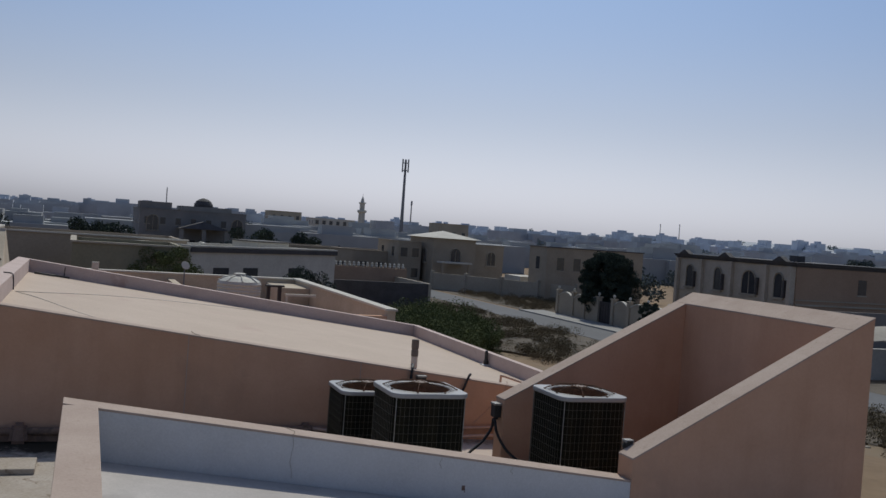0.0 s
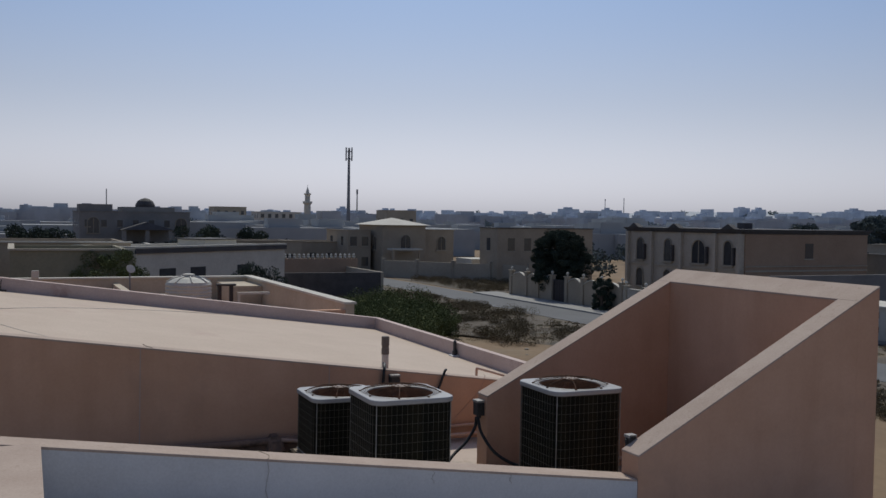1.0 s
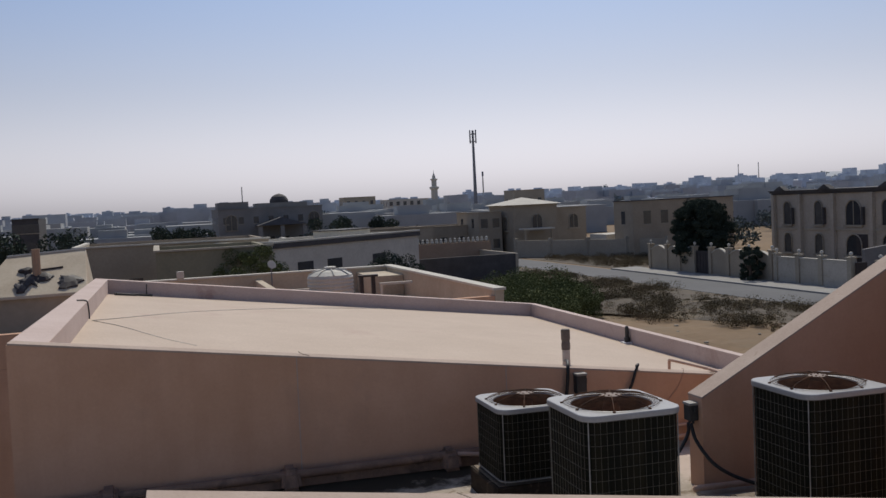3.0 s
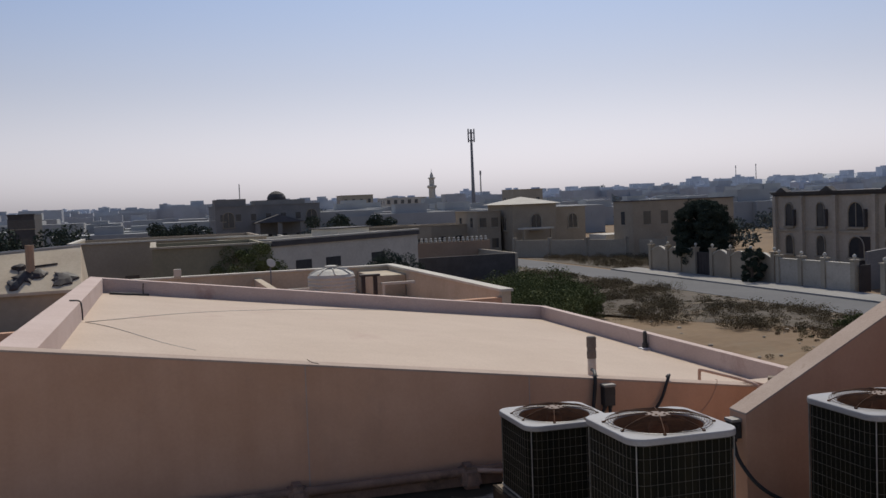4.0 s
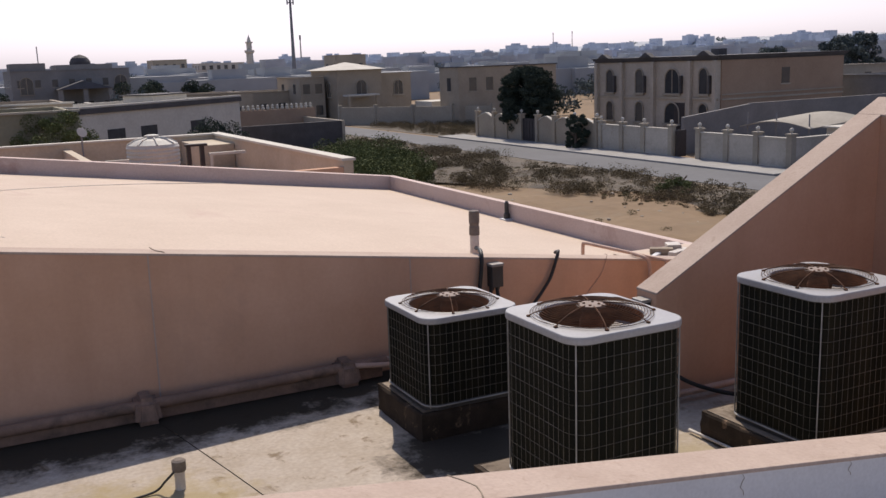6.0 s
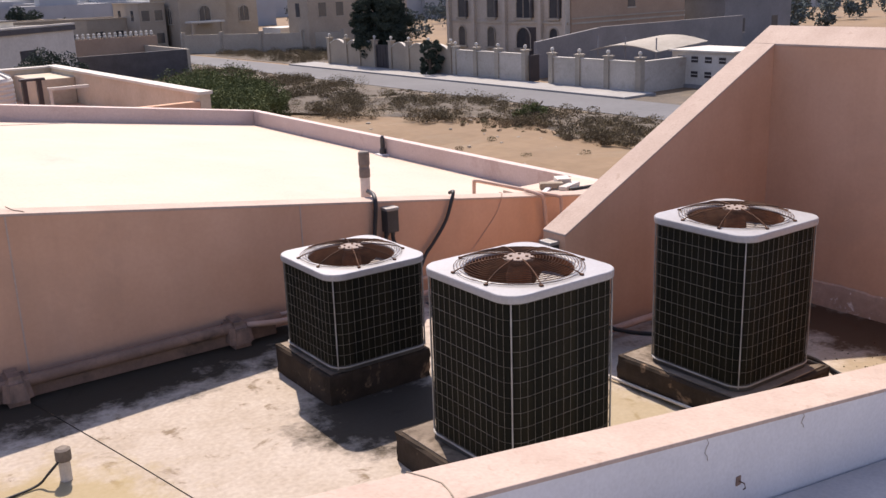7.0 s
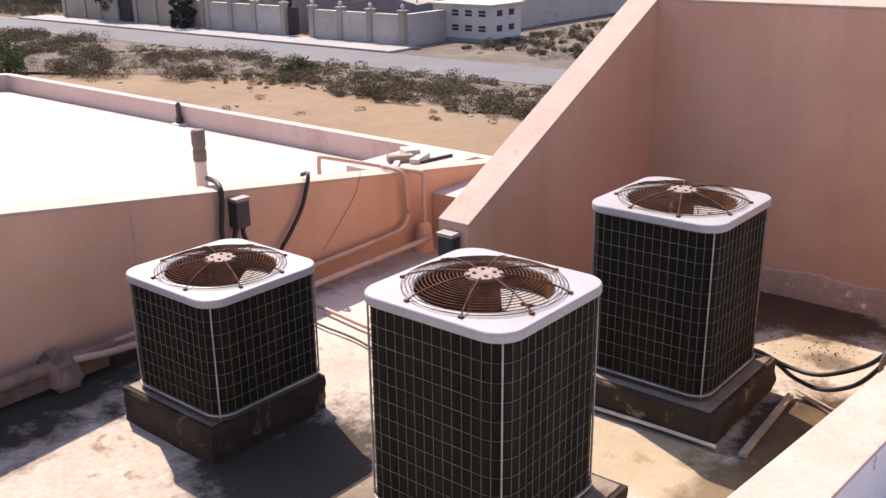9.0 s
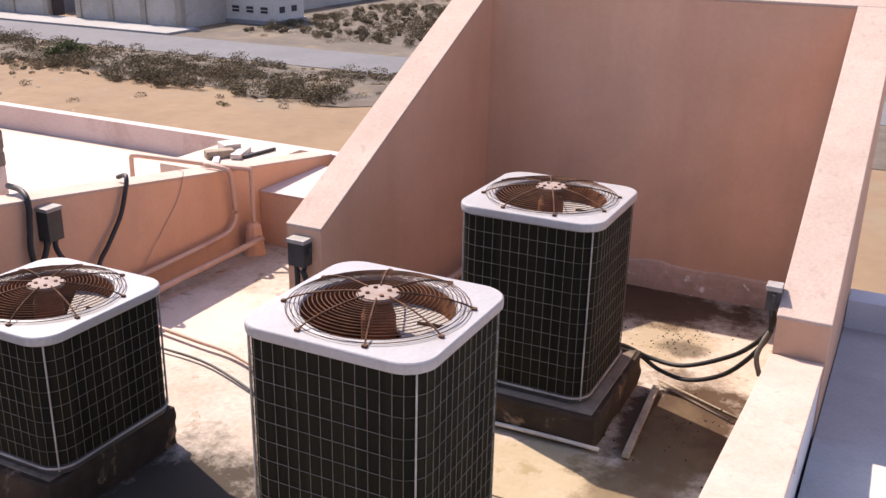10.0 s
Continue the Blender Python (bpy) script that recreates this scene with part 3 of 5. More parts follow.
            row = []
            for j in range(4):
                t = a + (j / 3 - 0.5) * (0.75 + 0.15 * i / 4)
                row.append(bm.verts.new((r * math.cos(t), r * math.sin(t), zl - 0.18 + 0.06 * (j / 3 - 0.5) * (1.2 - 0.1 * i))))
            grid.append(row)
        for i in range(4):
            for j in range(3):
                bm.faces.new((grid[i][j], grid[i][j + 1], grid[i + 1][j + 1], grid[i + 1][j]))
        bmesh.ops.solidify(bm, geom=bm.faces[:], thickness=0.003)
        part("fan_blade", bm, BLADE, u)
    fan_guard(u, zl + 0.043)
    bm = bmesh.new()
    top = zl + 0.043 + 0.055
    lathe(bm, [(0.086, top - 0.012), (0.089, top - 0.002), (0.083, top + 0.003), (0.02, top + 0.005)], seg=24)
    cap = part("motor_cap", bm, HUB, u, "round rust-pink motor cap")
    for k in range(4):
        a = math.pi / 4 + k * math.pi / 2
        bm = bmesh.new()
        lathe(bm, [(0.009, top), (0.009, top + 0.01), (0.004, top + 0.011)], (0.045 * math.cos(a), 0.045 * math.sin(a), 0), 8)
        part("bolt", bm, RUST, cap)
    return u


def plinth(label, x0, y0, x1, y1, h):
    bm = box(x0, y0, 0.0, x1, y1, h)
    bmesh.ops.subdivide_edges(bm, edges=bm.edges[:], cuts=9, use_grid_fill=True)
    for v in bm.verts:
        e = sum((abs(v.co.x - x0) < 1e-4 or abs(v.co.x - x1) < 1e-4, abs(v.co.y - y0) < 1e-4 or abs(v.co.y - y1) < 1e-4, abs(v.co.z - h) < 1e-4))
        w = noise.noise(v.co * 6.0 + Vector((3, 1, 7))) * 0.010 + noise.noise(v.co * 22.0) * 0.005
        c = Vector(((x0 + x1) / 2, (y0 + y1) / 2, h / 2))
        d = (v.co - c)
        d.normalize()
        keep = v.co.z
        v.co += d * (w - (0.014 + 0.012 * noise.noise(v.co * 15) if e > 1 else 0))
        if keep < 1e-4:
            v.co.z = 0.0
        v.co.z = min(v.co.z, h)
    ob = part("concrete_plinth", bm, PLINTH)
    # thin added sheet that carries the lit top's paler colour
    part("lit_top_sheet", box(x0 + 0.035, y0 + 0.035, h - 0.004, x1 - 0.035, y1 - 0.035, h + 0.006, 0.004), PLINTH_LIT_TOP, ob, "thin added sheet, painted paler as the lit, worn concrete top")
    return tagged(ob, label, "plinth", "plinths under the units")


P = [(-0.11, 1.78, 0.74, 2.62, 0.215), (-0.18, -0.19, 0.84, 0.87, 0.19), (1.70, -0.22, 2.66, 0.86, 0.19)]
for x0, y0, x1, y1, h in P:
    plinth("rust-stained rough concrete plinth under a condensing unit", x0, y0, x1, y1, h)
condensing_unit("short square condensing unit with rusty fan guard, on a plinth", 0.343, 2.168, 0.222, 0.920)
condensing_unit("tall square condensing unit with rusty fan guard, beside the parapet", 0.352, 0.320, 0.197, 1.236)
condensing_unit("tall square condensing unit with rusty fan guard, in the walled bay", 2.180, 0.270, 0.197, 1.226)

# ---- pipes, cables and boxes on the roof ----
def cable(name, label, pts, r=0.011, material=CABLE, category="cable", steps=6):
    ob = part(name, tube(bmesh.new(), smooth_path(pts, steps), r, 7), material, smooth=True)
    return tagged(ob, label, category)


def switch_box(label, x, y, z, w, d, h, rz=0.0):
    """A small isolator box on a wall; its back lies at y."""
    b = thing("switch_box", label, "switch box", (x, y, z), "isolator boxes", rz=rz)
    part("box_body", box(-w / 2, -d, 0, w / 2, 0, h, 0.006), DARKBOX, b)
    part("box_cover", box(-w / 2 - 0.006, -d - 0.008, h - 0.02, w / 2 + 0.006, 0.0, h + 0.006, 0.004), EDGE, b, "pale metal cover with two knock-outs")
    for k in (-1, 1):
        bm = bmesh.new()
        lathe(bm, [(0.014, -0.03), (0.016, -0.005), (0.016, 0.002)], (k * w * 0.25, -d / 2, 0), 10)
        part("cable_gland", bm, DARKBOX, b)
    part("switch_lever", box(w / 2 + 0.002, -d * 0.6, h * 0.45, w / 2 + 0.022, -d * 0.35, h * 0.75, 0.003), DARKBOX, b)
    return b


# vent pipe behind the front coping
v = thing("vent_pipe", "grey plastic vent pipe with a dark taped joint", "pipe", (1.525, 3.90, 0.625))
bm = bmesh.new()
lathe(bm, [(0.046, 0.0), (0.046, 0.44)], seg=18)
part("pipe", bm, PVC, v)
bm = bmesh.new()
lathe(bm, [(0.050, 0.44), (0.052, 0.45), (0.052, 0.52), (0.047, 0.53), (0.047, 0.55), (0.053, 0.56), (0.053, 0.67), (0.045, 0.68)], seg=18)
part("collar", bm, TAPE, v, "brown taped collar")
part("flashing", box(-0.085, -0.085, 0, 0.085, 0.085, 0.03, 0.008), PVC, v)

switch_box("dark isolator box with a pale cover on the pink wall", 1.475, 3.468, 0.645, 0.12, 0.10, 0.22)
switch_box("dark isolator box with a pale cover on the sloping wall's end", 1.933, 1.765, 0.64, 0.12, 0.09, 0.17, rz=-90)
switch_box("small weathered isolator box on the end of the sloping wall", 2.05, -1.017, 0.86, 0.075, 0.07, 0.125, rz=180)

cable("flexible_conduit", "black flexible conduit bent over the coping into a box", [(1.439, 3.720, 0.972), (1.400, 3.580, 0.982), (1.362, 3.480, 0.966), (1.342, 3.435, 0.911), (1.328, 3.430, 0.771), (1.313, 3.430, 0.631), (1.323, 3.420, 0.531), (1.371, 3.410, 0.521), (1.420, 3.415, 0.597), (1.434, 3.420, 0.672)], 0.020)
cable("flexible_conduit", "black flexible conduit running from a box down to the unit", [(1.492, 3.420, 0.672), (1.492, 3.400, 0.562), (1.516, 3.340, 0.463), (1.487, 3.120, 0.312), (1.30, 2.85, 0.25), (1.0, 2.55, 0.32), (0.75, 2.45, 0.36)], 0.018)
cable("flexible_conduit", "black cable hooked over the coping and hanging down the wall", [(2.270, 3.600, 0.849), (2.250, 3.520, 0.879), (2.212, 3.460, 0.883), (2.173, 3.435, 0.818), (2.096, 3.430, 0.637), (1.941, 3.420, 0.456), (1.825, 3.400, 0.355), (1.632, 3.220, 0.254), (1.4, 2.9, 0.2), (1.0, 2.6, 0.3)], 0.017)
cable("flexible_conduit", "black cable from the wall box to a unit", [(1.86, 1.77, 0.62), (1.84, 1.76, 0.50), (1.72, 1.74, 0.34), (1.55, 1.70, 0.22), (1.3, 1.5, 0.08), (1.05, 1.0, 0.05), (0.9, 0.8, 0.25), (0.76, 0.6, 0.36)], 0.018)
cable("flexible_conduit", "black cable looping along the bay floor to a unit", [(1.86, 1.73, 0.62), (1.88, 1.66, 0.45), (1.98, 1.50, 0.25), (2.2, 1.36, 0.12), (2.5, 1.2, 0.05), (2.62, 0.9, 0.16), (2.62, 0.7, 0.30)], 0.018)
cable("power_cable", "black power cable sagging from the unit to the wall box", [(2.50, -0.02, 0.26), (2.62, -0.104, 0.213), (2.68, -0.259, 0.140), (2.62, -0.478, 0.165), (2.45, -0.752, 0.364), (2.28, -0.908, 0.56), (2.15, -0.985, 0.73), (2.065, -0.985, 0.86)], 0.014)
cable("power_cable", "black power cable sagging from the unit to the wall box", [(2.52, -0.06, 0.23), (2.66, -0.191, 0.154), (2.68, -0.317, 0.075), (2.60, -0.508, 0.087), (2.45, -0.719, 0.237), (2.28, -0.877, 0.457), (2.13, -0.975, 0.68), (2.035, -0.98, 0.86)], 0.014)
cable("hose_end", "short grey hose end hanging by the parapet", [(2.12, -0.985, 0.72), (2.07, -0.95, 0.64), (2.045, -0.94, 0.57), (2.05, -0.965, 0.48)], 0.014, CAGE, "hose")

# pink painted pipes over the coping and along the wall
p = thing("pink_pipe_run", "pink painted pipe bent over the roof edge and down the wall", "pipe", (0, 0, 0), "pink painted pipes")
part("pipe", tube(bmesh.new(), smooth_path([(3.043, 4.220, 0.425), (3.043, 4.220, 0.725), (3.052, 4.200, 0.760), (3.130, 4.060, 0.746), (3.371, 3.500, 0.688), (3.448, 3.360, 0.669), (3.468, 3.340, 0.629), (3.477, 3.340, 0.329), (3.487, 3.340, 0.079)], 5), 0.019, 8), PIPEPINK, p, smooth=True)
bm = bmesh.new()
lathe(bm, [(0.095, 0.0), (0.08, 0.10), (0.062, 0.25), (0.035, 0.28)], (3.475, 3.340, -0.075), 10)
part("concrete_collar", bm, PINK, p, "rough pink mortar collar at the foot")
p = thing("pink_pipe_run", "pink painted pipe running along the foot of the wall", "pipe", (0, 0, 0), "pink painted pipes")
part("pipe", tube(bmesh.new(), smooth_path([(3.236, 3.620, 0.727), (3.255, 3.440, 0.707), (3.294, 3.410, 0.647), (3.323, 3.410, 0.428), (3.332, 3.410, 0.288), (3.255, 3.405, 0.197), (3.081, 3.400, 0.171), (2.502, 3.400, 0.151), (1.922, 3.390, 0.146), (0.956, 3.370, 0.148), (0.183, 3.340, 0.152)], 5), 0.021, 8), PIPEPINK, p, smooth=True)
p = thing("pink_pipe_run", "pink painted pipe laid low beside the wall", "pipe", (0, 0, 0), "pink painted pipes")
part("pipe", tube(bmesh.new(), smooth_path([(3.468, 3.250, 0.079), (2.502, 3.250, 0.066), (1.536, 3.250, 0.058), (0.376, 3.250, 0.123), (-0.029, 3.280, 0.160)], 5), 0.025, 8), PIPEPINK, p, smooth=True)
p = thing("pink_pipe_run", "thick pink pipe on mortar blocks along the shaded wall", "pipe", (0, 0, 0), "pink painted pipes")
part("pipe", tube(bmesh.new(), [(0.280, 3.320, 0.152), (-0.107, 3.320, 0.149), (-1.749, 3.320, 0.136), (-4.164, 3.320, 0.126)], 0.046, 10), GRIME_SHADE_PINK, p, smooth=True)
# added box that darkens the wall's foot below the pipe: grime and shade
part("dark_foot_strip", box(-4.3, 3.33, 0.0, 0.25, 3.468, 0.105, 0.012), GRIME_SHADE_PINK, p, "added dark strip under the pipe, grime and shade in its colour")
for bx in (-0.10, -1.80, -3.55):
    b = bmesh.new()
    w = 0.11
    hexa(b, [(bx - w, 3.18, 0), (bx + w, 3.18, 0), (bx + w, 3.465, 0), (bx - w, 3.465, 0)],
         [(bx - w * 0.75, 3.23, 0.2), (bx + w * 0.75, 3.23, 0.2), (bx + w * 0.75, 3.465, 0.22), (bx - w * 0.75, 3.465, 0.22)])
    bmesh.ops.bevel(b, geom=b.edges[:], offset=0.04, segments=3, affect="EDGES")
    part("pipe_support", b, GRIME_SHADE_PINK, p, "rough pink mortar block")
bm = bmesh.new()
for x in (-1.66, 0.62):
    box(x - 0.006, 3.4675, 0.0, x + 0.006, 3.4705, coping(x, 0) - 0.014, bm=bm)
tagged(part("wall_joint", bm, PINK_TOP), "hairline vertical joints in the pink wall", "joint", kind="structure")
cable("wall_wire", "thin pale wire drooping down the pink wall", [(2.811, 3.520, 0.783), (2.801, 3.462, 0.773), (2.733, 3.462, 0.603), (2.560, 3.462, 0.421), (2.308, 3.450, 0.189)], 0.003, PIPEPINK, "wire")
cable("refrigerant_pipe", "pinkish insulated pipe on the floor between the units", [(1.729, 3.220, 0.064), (1.78, 3.02, 0.03), (1.72, 2.5, 0.03), (1.66, 2.1, 0.03), (1.4, 1.5, 0.03), (1.1, 1.0, 0.03)], 0.015, PIPEPINK, "pipe")
cable("refrigerant_pipe", "thin dark pipe on the floor between the units", [(1.62, 3.1, 0.02), (1.55, 2.7, 0.02), (1.50, 2.18, 0.02), (1.2, 1.4, 0.02), (1.0, 0.95, 0.03)], 0.009, DARKBOX, "pipe")
cable("refrigerant_pipe", "pair of pipes lying along the bay's wall", [(1.75, 1.52, 0.05), (2.3, 1.5, 0.05), (3.2, 1.5, 0.05), (4.2, 1.48, 0.05)], 0.03, PIPEPINK, "pipe")

# stub pipe and wire on the floor
s = thing("stub_pipe", "short grey pipe stub with a loose wire on the floor", "pipe", (-1.83, 1.92, 0))
bm = bmesh.new()
lathe(bm, [(0.035, 0), (0.035, 0.135)], seg=14)
part("pipe", bm, PVC, s)
part("cap", lathe(bmesh.new(), [(0.045, 0.13), (0.047, 0.14), (0.047, 0.20), (0.03, 0.21)], seg=14), TAPE, s, "brown taped pipe end")
part("wire", tube(bmesh.new(), smooth_path([(-0.03, -0.02, 0.14), (-0.10, -0.02, 0.08), (-0.16, 0.0, 0.02), (-0.3, -0.02, 0.01), (-0.55, -0.05, 0.01)], 5), 0.008, 6), CABLE, s, smooth=True)
cable("floor_joint_cord", "thin dark cord lying along the floor joint", [(-1.72, 3.2, 0.003), (-1.60, 2.63, 0.003), (-1.47, 2.0, 0.003), (-1.37, 1.49, 0.003), (-1.20, 0.6, 0.003)], 0.0028, PLINTH, "cord")

cable("drain_pipe", "thin white pipe lying along the foot of the plinth", [(1.686, 0.95, 0.013), (1.684, 0.55, 0.02), (1.684, 0.1, 0.03), (1.70, -0.25, 0.02)], 0.012, PVC, "pipe", 3)
# stick, rods on the floor of the bay
st = part("wooden_stick", box(-0.45, -0.02, 0, 0.45, 0.02, 0.03, 0.005), WOOD)
st.matrix_basis = pose(2.174, -0.358, -0.02, 0, 1.8, 4)
tagged(st, "weathered grey wooden stick on the wet floor", "stick")
for a, b in (((2.75, -0.31), (2.48, -0.85)), ((2.70, -0.33), (2.42, -0.83))):
    cable("metal_rod", "thin rusty rod lying on the floor", [(a[0], a[1], -0.03), ((a[0] + b[0]) / 2, (a[1] + b[1]) / 2, -0.028), (b[0], b[1], -0.026)], 0.007, WOOD, "rod", 2)

# rough skirting round the bay, low block behind it
bm = bmesh.new()
prev = None
for i in range(91):
    y = -1.018 + 2.656 * i / 90
    z = 0.225 + 0.028 * noise.noise(Vector((y * 3.0, 1, 4))) + 0.012 * noise.noise(Vector((y * 14.0, 2, 4)))
    row = []
    for k, f in enumerate((0.0, 0.25, 0.5, 0.75, 0.93, 1.0)):
        d = (0.018, 0.02, 0.018, 0.016, 0.012, -0.001)[k] + (0.006 * noise.noise(Vector((y * 9, f * 4, 7))) if 0 < k < 5 else 0)
        row.append(bm.verts.new((4.431 - d, y, -0.1 + z * f)))
    if prev:
        for k in range(5):
            bm.faces.new((prev[k], row[k], row[k + 1], prev[k + 1]))
    prev = row
bmesh.ops.recalc_face_normals(bm, faces=bm.faces[:])
SKIRT = surface("flaking_skirting", (0.46, 0.32, 0.245), (0.36, 0.25, 0.19), 0.9, 6, 40, 0.6, stain=(0.72, 0.66, 0.61), stain_scale=11, stain_low=0.61, stain_high=0.66, coords="World")
tagged(part("baseboard", bm, SKIRT), "flaking pink and white plaster skirting", "skirting", kind="structure")
tagged(part("wall_low", box(3.74, 1.894, -0.4, 4.70, 3.466, 0.385, 0.006), PINK), "low pink block with a pale top beside the bay", "parapet", kind="structure")
tagged(part("coping_low", box(3.735, 1.898, 0.387, 4.705, 3.465, 0.402, 0.004), PARAPET), "pale coping on the low block", "coping", kind="structure")

# slab with scraps in the roof's corner
sl = part("roof_slab", box(3.66, 3.70, 0.2, 4.72, 4.50, 0.525, 0.01), ROOF)
tagged(sl, "low white slab in the roof corner", "slab")
for k, (x, y, rz, w, d, h, m) in enumerate([(4.30, 4.12, 20, 0.34, 0.10, 0.05, PVC), (4.15, 4.25, -35, 0.26, 0.12, 0.07, WOOD), (4.36, 4.30, 60, 0.2, 0.16, 0.09, PVC), (4.42, 4.0, -8, 0.42, 0.035, 0.03, DARKBOX), (4.02, 4.18, 35, 0.3, 0.06, 0.03, WHITE)]):
    sc = part("scrap_piece", box(-w / 2, -d / 2, 0, w / 2, d / 2, h, 0.012), m)
    sc.matrix_basis = pose(x - 0.06, y - 0.08, 0.527, 0, 0, rz)
    tagged(sc, "grey scrap of building waste on the slab", "scrap", "scraps on the slab")

# things on the sloped roof
pp = thing("roof_outlet", "short dark outlet pipe beside the parapet", "pipe", (4.77, 8.76, roof_z(4.77, 8.76)))
bm = bmesh.new()
lathe(bm, [(0.05, 0), (0.05, 0.12), (0.035, 0.14), (0.035, 0.30), (0.02, 0.33)], seg=12)
part("pipe", bm, DARKBOX, pp)
part("foot", box(-0.09, -0.09, -0.01, 0.09, 0.09, 0.05, 0.01), WHITE, pp)


def on_roof(x, y, up=0.008):
    return (x, y, roof_z(x, y) + up)


cable("roof_wire", "thin wire lying across the pale roof", [on_roof(-4.0, 8.3), on_roof(-2.4, 10.6), on_roof(-0.4, 12.3), on_roof(1.6, 13.3)], 0.005, PVC, "wire")
cable("roof_wire", "thin wire lying across the pale roof", [on_roof(-4.0, 8.3), on_roof(-3.6, 7.8), on_roof(-3.0, 6.6), on_roof(-2.6, 6.0)], 0.005, PVC, "wire")
cable("roof_wire", "dark wire hanging over the roof parapet", [(-4.20, 8.4, coping(-4.2, 0) + 0.012), (-4.07, 8.4, coping(-4.07, 0) + 0.012), (-4.04, 8.35, coping(-4.04, 0) - 0.08), on_roof(-4.03, 8.3, 0.03)], 0.011, CABLE, "wire")
for x, y in ((-3.75, 13.1), (-3.45, 13.22)):
    sc = part("roof_bracket", box(-0.2, -0.05, 0, 0.2, 0.05, 0.06, 0.01), DARKBOX)
    sc.matrix_basis = pose(x, y, roof_z(x, y) - 0.02, 0, 7.8, 10)
    tagged(sc, "dark metal bracket on the roof", "bracket")
cable("roof_bracket", "thin upright dark rod on the roof", [on_roof(-3.35, 13.2, -0.01), on_roof(-3.35, 13.2, 0.12), on_roof(-3.34, 13.2, 0.24)], 0.011, DARKBOX, "rod")

for x, y in ((-1.55, 3.58),):
    cable("wire_stub", "short bent wire end lying on the coping", [(x - 0.07, y + 0.03, coping(x - 0.07, y) + 0.035), (x - 0.03, y, coping(x, y) + 0.018), (x + 0.02, y - 0.06, coping(x, y) + 0.010), (x + 0.04, y - 0.09, coping(x, y) - 0.01)], 0.004, WOOD, "wire", 4)
# marks on the near parapet: cracks, runs, hook
for x, ln in ((-1.28, 0.34), (0.02, 0.10), (0.70, 0.07)):
    bm = bmesh.new()
    pts = [(x + 0.012 * math.sin(k * 1.7), -1.2675, near_top(x, 0) - 0.004 - ln * k / 5) for k in range(6)]
    tagged(part("crack", tube(bm, pts, 0.0015, 5), WOOD), "dark crack running down the white parapet", "crack", "cracks in the parapet", kind="structure")
cable("crack_line", "dark crack across the coping", [(-1.30, -1.01, near_top(-1.3, 0) + 0.0165), (-1.24, -1.14, near_top(-1.24, 0) + 0.0165), (-1.28, -1.272, near_top(-1.28, 0) + 0.016)], 0.0035, WOOD, "crack", 2)
hk = thing("wall_hook", "small rusty plate with a hook on the white parapet", "hook", (0.25, -1.262, 0.64))
part("plate", box(-0.015, -0.006, -0.022, 0.015, 0.002, 0.022, 0.003), GRIME_SHADE_PINK, hk)
part("hook", tube(bmesh.new(), [(0, -0.008, 0.0), (0, -0.035, 0.0), (0, -0.04, -0.02), (0, -0.03, -0.03)], 0.003, 6), RUST, hk)
# low kerb beyond the side parapet
tagged(part("kerb", box(-6.5, 1.85, 0, -3.3, 2.35, 0.06, 0.01), FLOOR), "low cream kerb on the floor", "kerb", kind="structure")

# crumbs of dirt on the screed
bm = bmesh.new()
rc = random.Random(77)
for k in range(150):
    if k < 90:
        x, y = rc.gauss(3.36, 0.16), rc.gauss(-0.26, 0.17)
    elif k < 120:
        x, y = rc.gauss(2.3, 0.3), rc.gauss(-0.7, 0.12)
    else:
        x, y = rc.gauss(2.0, 0.25), rc.gauss(-0.45, 0.2)
    s = rc.uniform(0.002, 0.0035 + 0.004 * rc.random())
    lathe(bm, [(s * 1.3, -0.002), (s, s * 0.5), (s * 0.3, s * 0.8)], (x, max(y, -0.97), 0.001), 5)
tagged(part("dirt_crumbs", bm, PLINTH), "dark crumbs of dirt scattered on the screed", "dirt", kind="stuff")

# ---- the surroundings, turned a little against the axes of the house ----
HOUSE = {ob.name for ob in bpy.data.objects}

# ---- ground and street ----
rng = random.Random(11)


def grid_sheet(x0, x1, y0, y1, nx, ny, zf):
    bm = bmesh.new()
    v = [[bm.verts.new((x0 + (x1 - x0) * i / nx, y0 + (y1 - y0) * j / ny, zf(x0 + (x1 - x0) * i / nx, y0 + (y1 - y0) * j / ny))) for i in range(nx + 1)] for j in range(ny + 1)]
    for j in range(ny):
        for i in range(nx):
            bm.faces.new((v[j][i], v[j][i + 1], v[j + 1][i + 1], v[j + 1][i]))
    return bm


def ground_z(x, y):
    near = max(0.0, 1 - abs(x - 22) / 13) * max(0.0, min(1.0, (y - 5) / 10)) * max(0.0, min(1.0, (110 - y) / 20))
    return GROUND + near * 0.35 * noise.noise(Vector((x * 0.13, y * 0.13, 0))) + near * 0.12 * noise.noise(Vector((x * 0.6, y * 0.6, 3)))


bm = grid_sheet(-10, 60, -10, 130, 90, 170, ground_z)
outer = [(-4000, -3000), (4000, -3000), (4000, 4500), (-4000, 4500)]
inner = [(-10, -10), (60, -10), (60, 130), (-10, 130)]
ov = [bm.verts.new((x, y, GROUND)) for x, y in outer]
iv = [bm.verts.new((x, y, GROUND)) for x, y in inner]
for k in range(4):
    bm.faces.new((ov[k], ov[(k + 1) % 4], iv[(k + 1) % 4], iv[k]))
tagged(part("ground", bm, SAND), "tan desert sand with grey gravelly patches", "ground", kind="structure")
tagged(part("road", box(37.2, -80, GROUND - 0.2, 42.4, 230, GROUND + 0.05), ASPHALT), "dusty grey asphalt street", "road", kind="structure")
